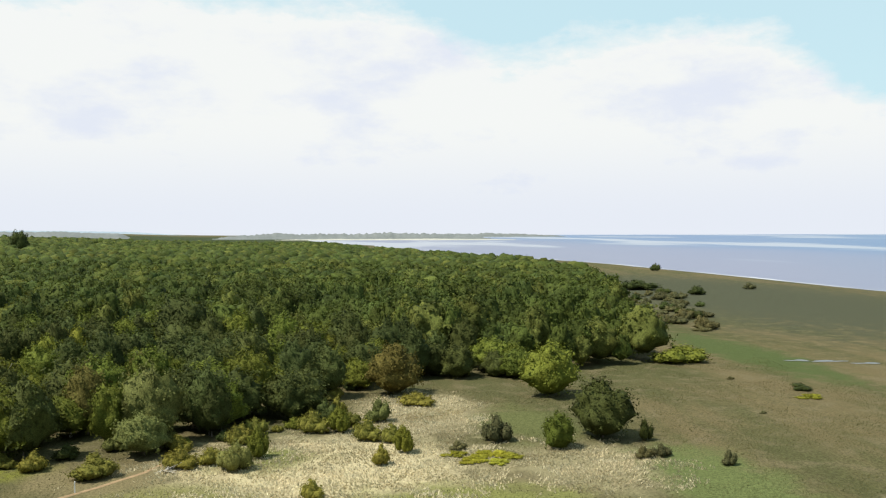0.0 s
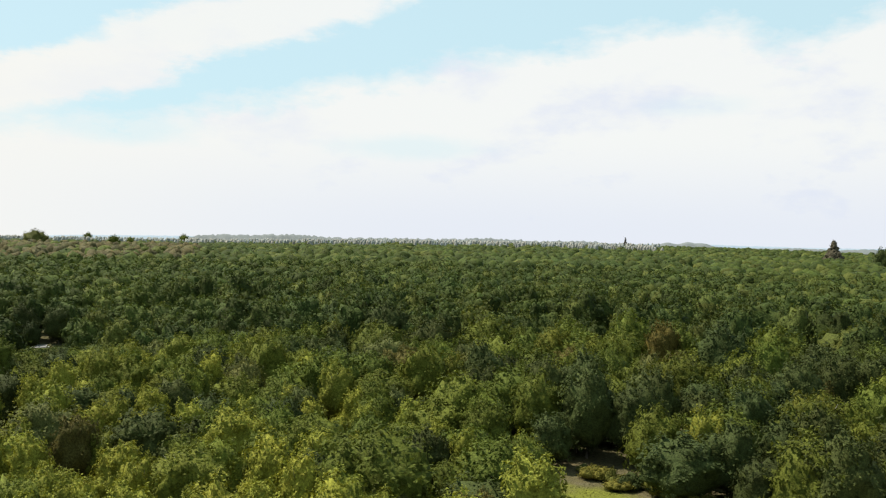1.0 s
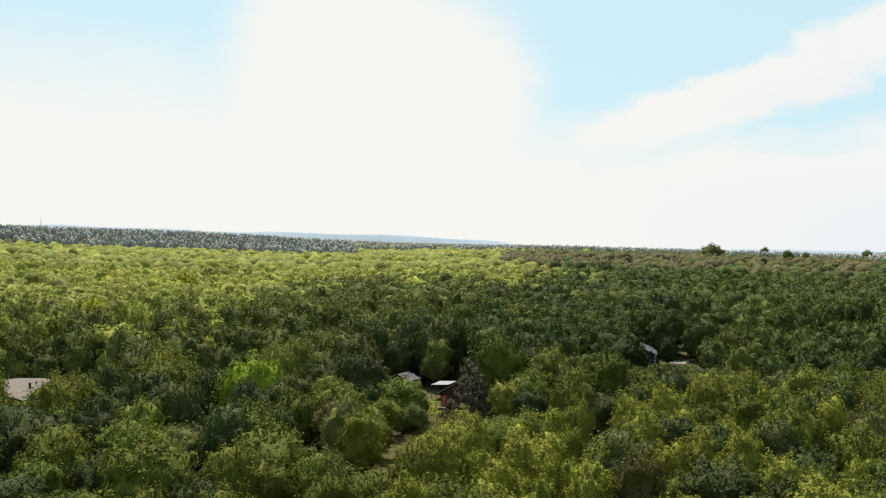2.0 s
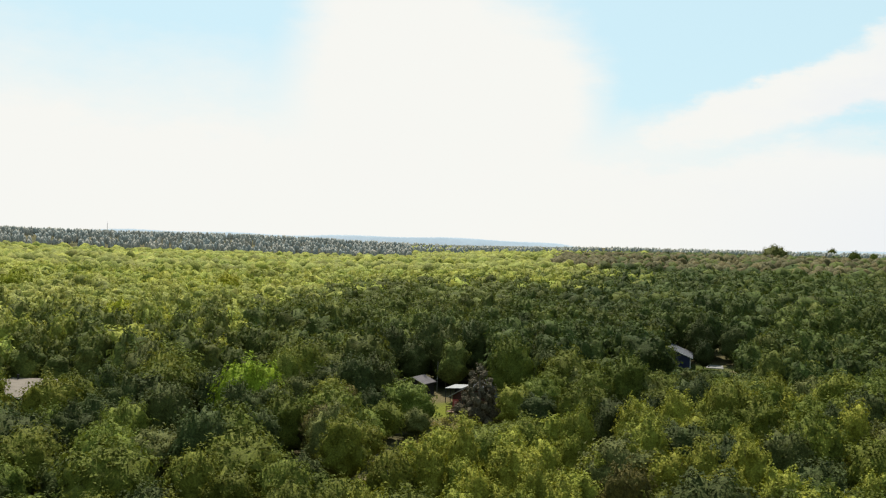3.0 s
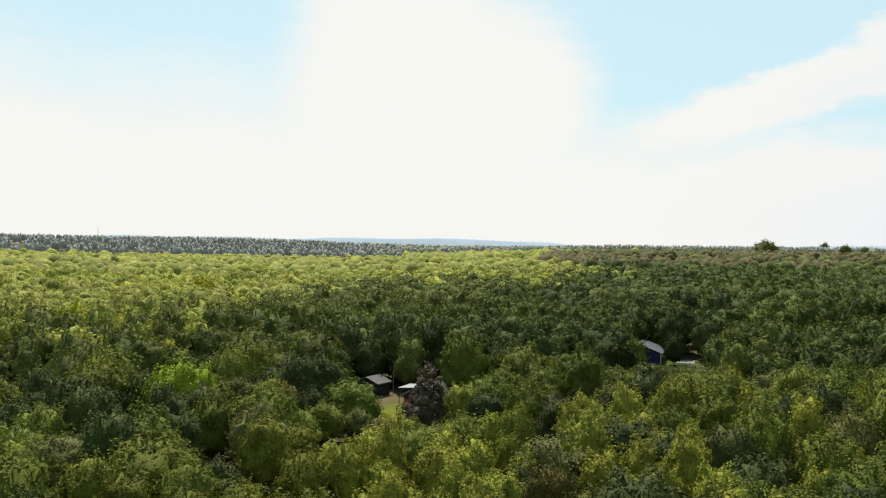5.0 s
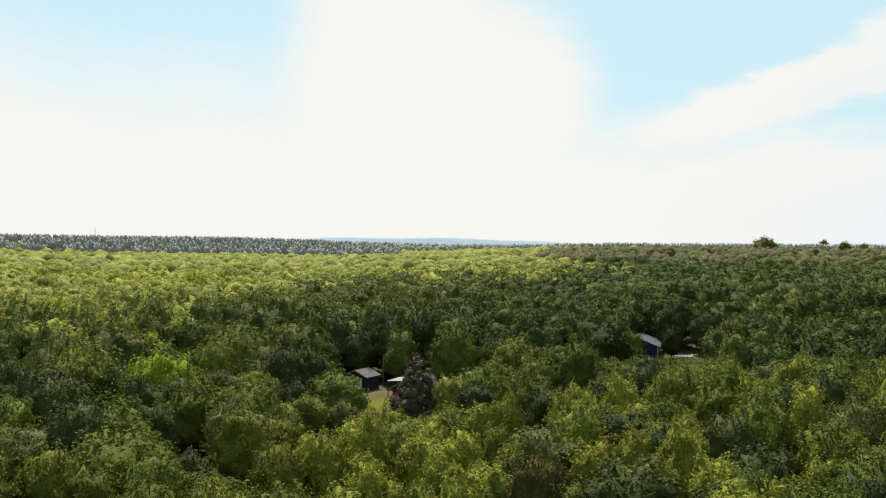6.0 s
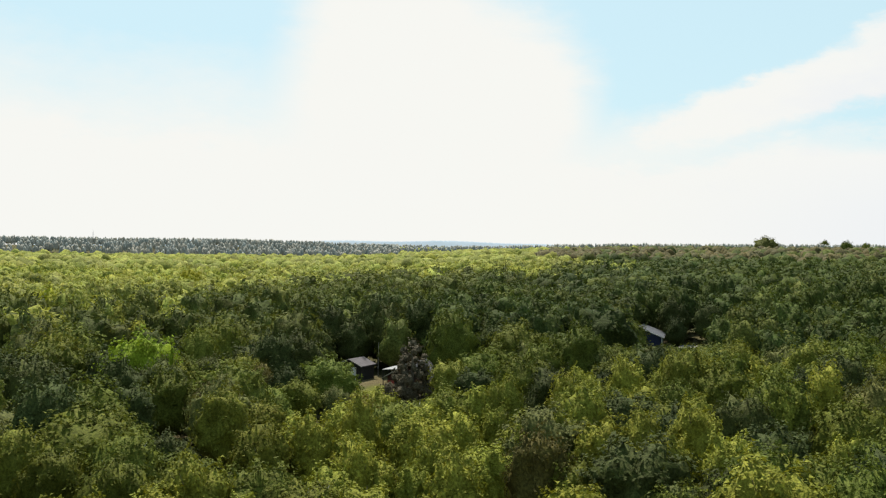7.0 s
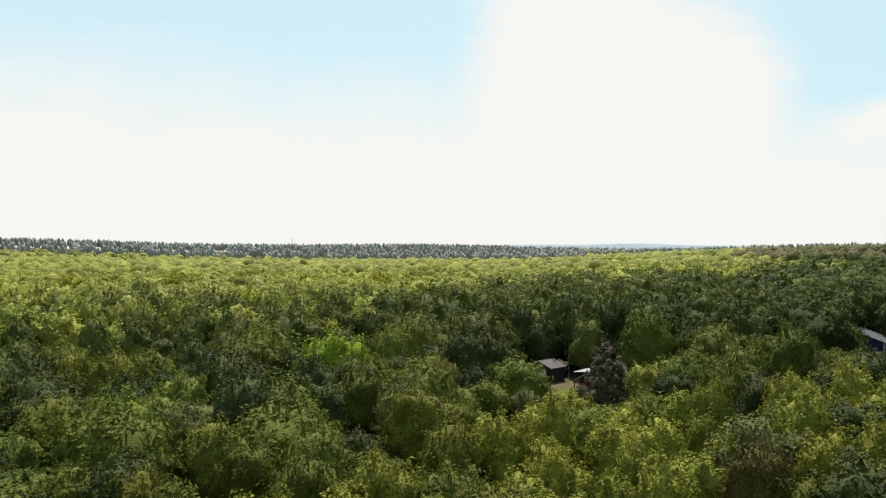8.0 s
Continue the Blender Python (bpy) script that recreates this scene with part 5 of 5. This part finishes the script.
def strip(name, label, pts, width, mat, lift=0.03):
    """A trodden way laid on the ground, with uneven edges and a slight crown."""
    bm = bmesh.new()
    fine = []
    for a, b in zip(pts[:-1], pts[1:]):
        for t in np.linspace(0, 1, 12, endpoint=False):
            fine.append((a[0] + (b[0] - a[0]) * t, a[1] + (b[1] - a[1]) * t))
    rows = []
    for k, (x, y) in enumerate(fine[:-1]):
        dx, dy = fine[k + 1][0] - x, fine[k + 1][1] - y
        q = math.hypot(dx, dy)
        nx, ny = -dy / q, dx / q
        row = []
        for o, z in ((-0.5, -0.10), (-0.35, lift), (0.0, lift + 0.02), (0.35, lift), (0.5, -0.10)):
            ww = width * (1 + 0.25 * math.sin(k * 0.9) * o)
            px, py = x + nx * o * ww, y + ny * o * ww
            row.append(bm.verts.new((px, py, float(land(px, py)) + z)))
        rows.append(row)
    for p, q in zip(rows[:-1], rows[1:]):
        for j in range(4):
            bm.faces.new((p[j], p[j + 1], q[j + 1], q[j]))
    bmesh.ops.recalc_face_normals(bm, faces=bm.faces)
    me = bpy.data.meshes.new(name)
    bm.to_mesh(me)
    me.materials.append(mat)
    tagged(new(name, me), label, "path", kind="structure")


def shoreline():
    """A thin line of surf where the sea meets the land."""
    xs = np.arange(250, 1150, 6.0)
    lo, hi = np.full(len(xs), -420.0), np.full(len(xs), -100.0)
    for _ in range(30):
        m = (lo + hi) / 2
        wet = land(xs, m) < -0.6
        lo, hi = np.where(wet, m, lo), np.where(wet, hi, m)
    w = 1.6 + 1.2 * np.sin(xs / 31.0) + 0.8 * np.sin(xs / 11.0)
    near = np.stack([xs, hi + 0.4, np.full(len(xs), -0.52)], 1)
    far = np.stack([xs, hi - 1.0 - np.abs(w), np.full(len(xs), -0.57)], 1)
    n = len(xs)
    f = [q for k in range(n - 1) for q in ((k, k + n, k + n + 1), (k, k + n + 1, k + 1))]
    tagged(new("surf", tri_mesh("surf", np.vstack([near, far]), np.array(f), [FOAM])), "thin white surf along the shore", "surf", kind="structure")


FOAM = rough_material("white_surf", (0.440, 0.448, 0.464), (0.304, 0.320, 0.352), 0.3, 0.6, 0.2)
shoreline()


POOL = rough_material("shallow_water", (0.119, 0.126, 0.133), (0.070, 0.077, 0.070), 0.5, 0.4, 0.1)


def pool(x, y, a, b, turn):
    """A shallow pool lying in the wet meadow."""
    k = np.arange(22)
    r = 1 + 0.30 * np.sin(k * 0.857 + x) + 0.22 * np.cos(k * 1.428 + y)
    c, s = math.cos(radians(turn)), math.sin(radians(turn))
    px, py = a * r * np.cos(k * 0.2856), b * r * np.sin(k * 0.2856)
    X, Y = x + px * c - py * s, y + px * s + py * c
    z = float(np.max(land(X, Y))) + 0.04
    v = np.vstack([[[x, y, z]], np.stack([X, Y, np.full(22, z)], 1)])
    f = np.array([(0, 1 + i, 1 + (i + 1) % 22) for i in range(22)])
    tagged(new("pool", tri_mesh("pool", v, f, [POOL])), "shallow pale pool in the wet meadow", "pool", kind="structure")


for _x, _y, _a, _b in ((120.8, -123.3, 2.6, 1.0), (118.8, -128.9, 3.4, 1.2), (114.8, -135.5, 3.0, 0.9)):
    pool(_x, _y, _a, _b, 84)

strip("path_sandy", "pale sandy track through short grass", [(29.4, 6.7), (37.4, 18.9), (43.4, 28.1), (47.4, 34.2), (50.4, 39.3), (55.4, 46.4)], 2.6, SAND)
DIRT = rough_material("brown_trodden_earth", (0.26, 0.18, 0.10), (0.16, 0.11, 0.06), 0.8, 0.95, 0.5)
strip("path_foot", "narrow brown footpath in the grass", [(31.4, 16.8), (39.5, 9.3), (45.7, 3.8), (51.8, -0.7), (57.9, -3.2)], 0.8, DIRT)

_ob = root_at("marker_post", "white wooden marker post in the grass", "post", 44.5, 5.3, 10)
_bm = bmesh.new()
box(_bm, (-0.06, -0.06, -0.3), (0.06, 0.06, 1.25), None, 0.015)
part("post", _bm, WHITE_PAINT, _ob)


def brushwood(x, y):
    root = root_at("brushwood_heap", "grey dead branches lying at the edge of the wood", "branches", x, y, 0)
    for k in range(9):
        a = rng.uniform(0, 6.28)
        l = rng.uniform(1.4, 3.2)
        z = rng.uniform(0.1, 0.5)
        p = [(math.cos(a) * l * t + 0.15 * math.sin(t * 5 + k), math.sin(a) * l * t, z + t * rng.uniform(0.2, 0.8)) for t in (0, 0.35, 0.7, 1.0)]
        v, f = tube(p, [0.07, 0.05, 0.04, 0.015], 5)
        ob = new("branch", tri_mesh("branch", v, f, [GREY_WOOD]))
        ob.parent = root


brushwood(51.2, -3.1)


def grass(name, label, n, test, mat, lo, hi, blade, tall):
    """Tufts of bent grass blades."""
    x, y = rng.uniform(lo[0], hi[0], n), rng.uniform(lo[1], hi[1], n)
    keep = test(x, y)
    x, y = x[keep], y[keep]
    z = land(x, y)
    a = rng.uniform(0, 6.283, len(x))
    h = tall * rng.uniform(0.5, 1.3, len(x))
    lean = rng.normal(0, 0.45, (len(x), 2)) + 0.5 * np.stack([np.sin(x * 0.4 + y * 0.2), np.cos(y * 0.5)], 1)
    w = blade * rng.uniform(0.6, 1.3, len(x))
    p0 = np.stack([x - np.cos(a) * w, y - np.sin(a) * w, z - 0.03], 1)
    p1 = np.stack([x + np.cos(a) * w, y + np.sin(a) * w, z - 0.03], 1)
    p2 = np.stack([x + lean[:, 0] * h, y + lean[:, 1] * h, z + h], 1)
    v = np.stack([p0, p1, p2], 1).reshape(-1, 3)
    tagged(new(name, tri_mesh(name, v, np.arange(len(v)).reshape(-1, 3), [mat])), label, "grass", kind="stuff")


STRAW = leaf_material("straw_grass", (0.44, 0.385, 0.245), 0.0, 0.4, 0.3, hue=0.2, glow=(1.0, 1.0, 0.9))
TRACK_STRAW = leaf_material("rough_straw", (0.230, 0.195, 0.065), 0.0, 0.4, 0.3, hue=0.5, glow=(1.0, 1.0, 0.8))
GREEN_GRASS = leaf_material("meadow_grass", (0.095, 0.094, 0.039), 0.0, 0.4, 0.3, hue=0.5, glow=(1.1, 1.1, 0.7))


def straw_here(x, y):
    n = np.sin(x * 0.55 + 1.3 * np.sin(y * 0.31)) * np.cos(y * 0.47 + np.sin(x * 0.23)) + 0.6 * np.sin(x * 1.3 + 2.0 * np.sin(y * 0.9)) * np.cos(y * 1.7 + x * 0.4)
    e = ((x - 50) / 20) ** 2 + ((y + 23.5) / 22) ** 2
    e = np.minimum(e, ((x - 46.2) / 12) ** 2 + ((y + 54) / 10) ** 2)
    e = np.minimum(e, ((x - 80.5) / 16) ** 2 + ((y + 36.5) / 10) ** 2)
    return (e + 0.75 * n + rng.uniform(-0.45, 0.45, np.shape(x)) < 0.72) & in_poly(x, y, MEADOW)


def green_here(x, y):
    n = np.sin(x * 0.21 + 1.7 * np.sin(y * 0.17)) * np.cos(y * 0.19)
    return (n > -0.2) & in_poly(x, y, MEADOW) & ~straw_here(x, y)


grass("straw_tufts", "pale bleached tufts of dry grass", 130000, straw_here, STRAW, (24, -70), (100, 10), 0.10, 0.24)
grass("meadow_grass", "green and olive meadow grass", 90000, green_here, GREEN_GRASS, (24, -118), (128, 56), 0.07, 0.13)


def track_here(x, y):
    d = np.min([seg_dist(x, y, a, b)[0] for a, b in zip(TRACK[:-1], TRACK[1:])], axis=0)
    return d + 1.2 * np.sin(x * 1.1 + y * 0.45) * np.cos(y * 0.8) < 3.4


grass("track_grass", "straw-coloured rough grass along the overgrown track", 26000, track_here, TRACK_STRAW, (-18, 62), (8, 134), 0.07, 0.5)
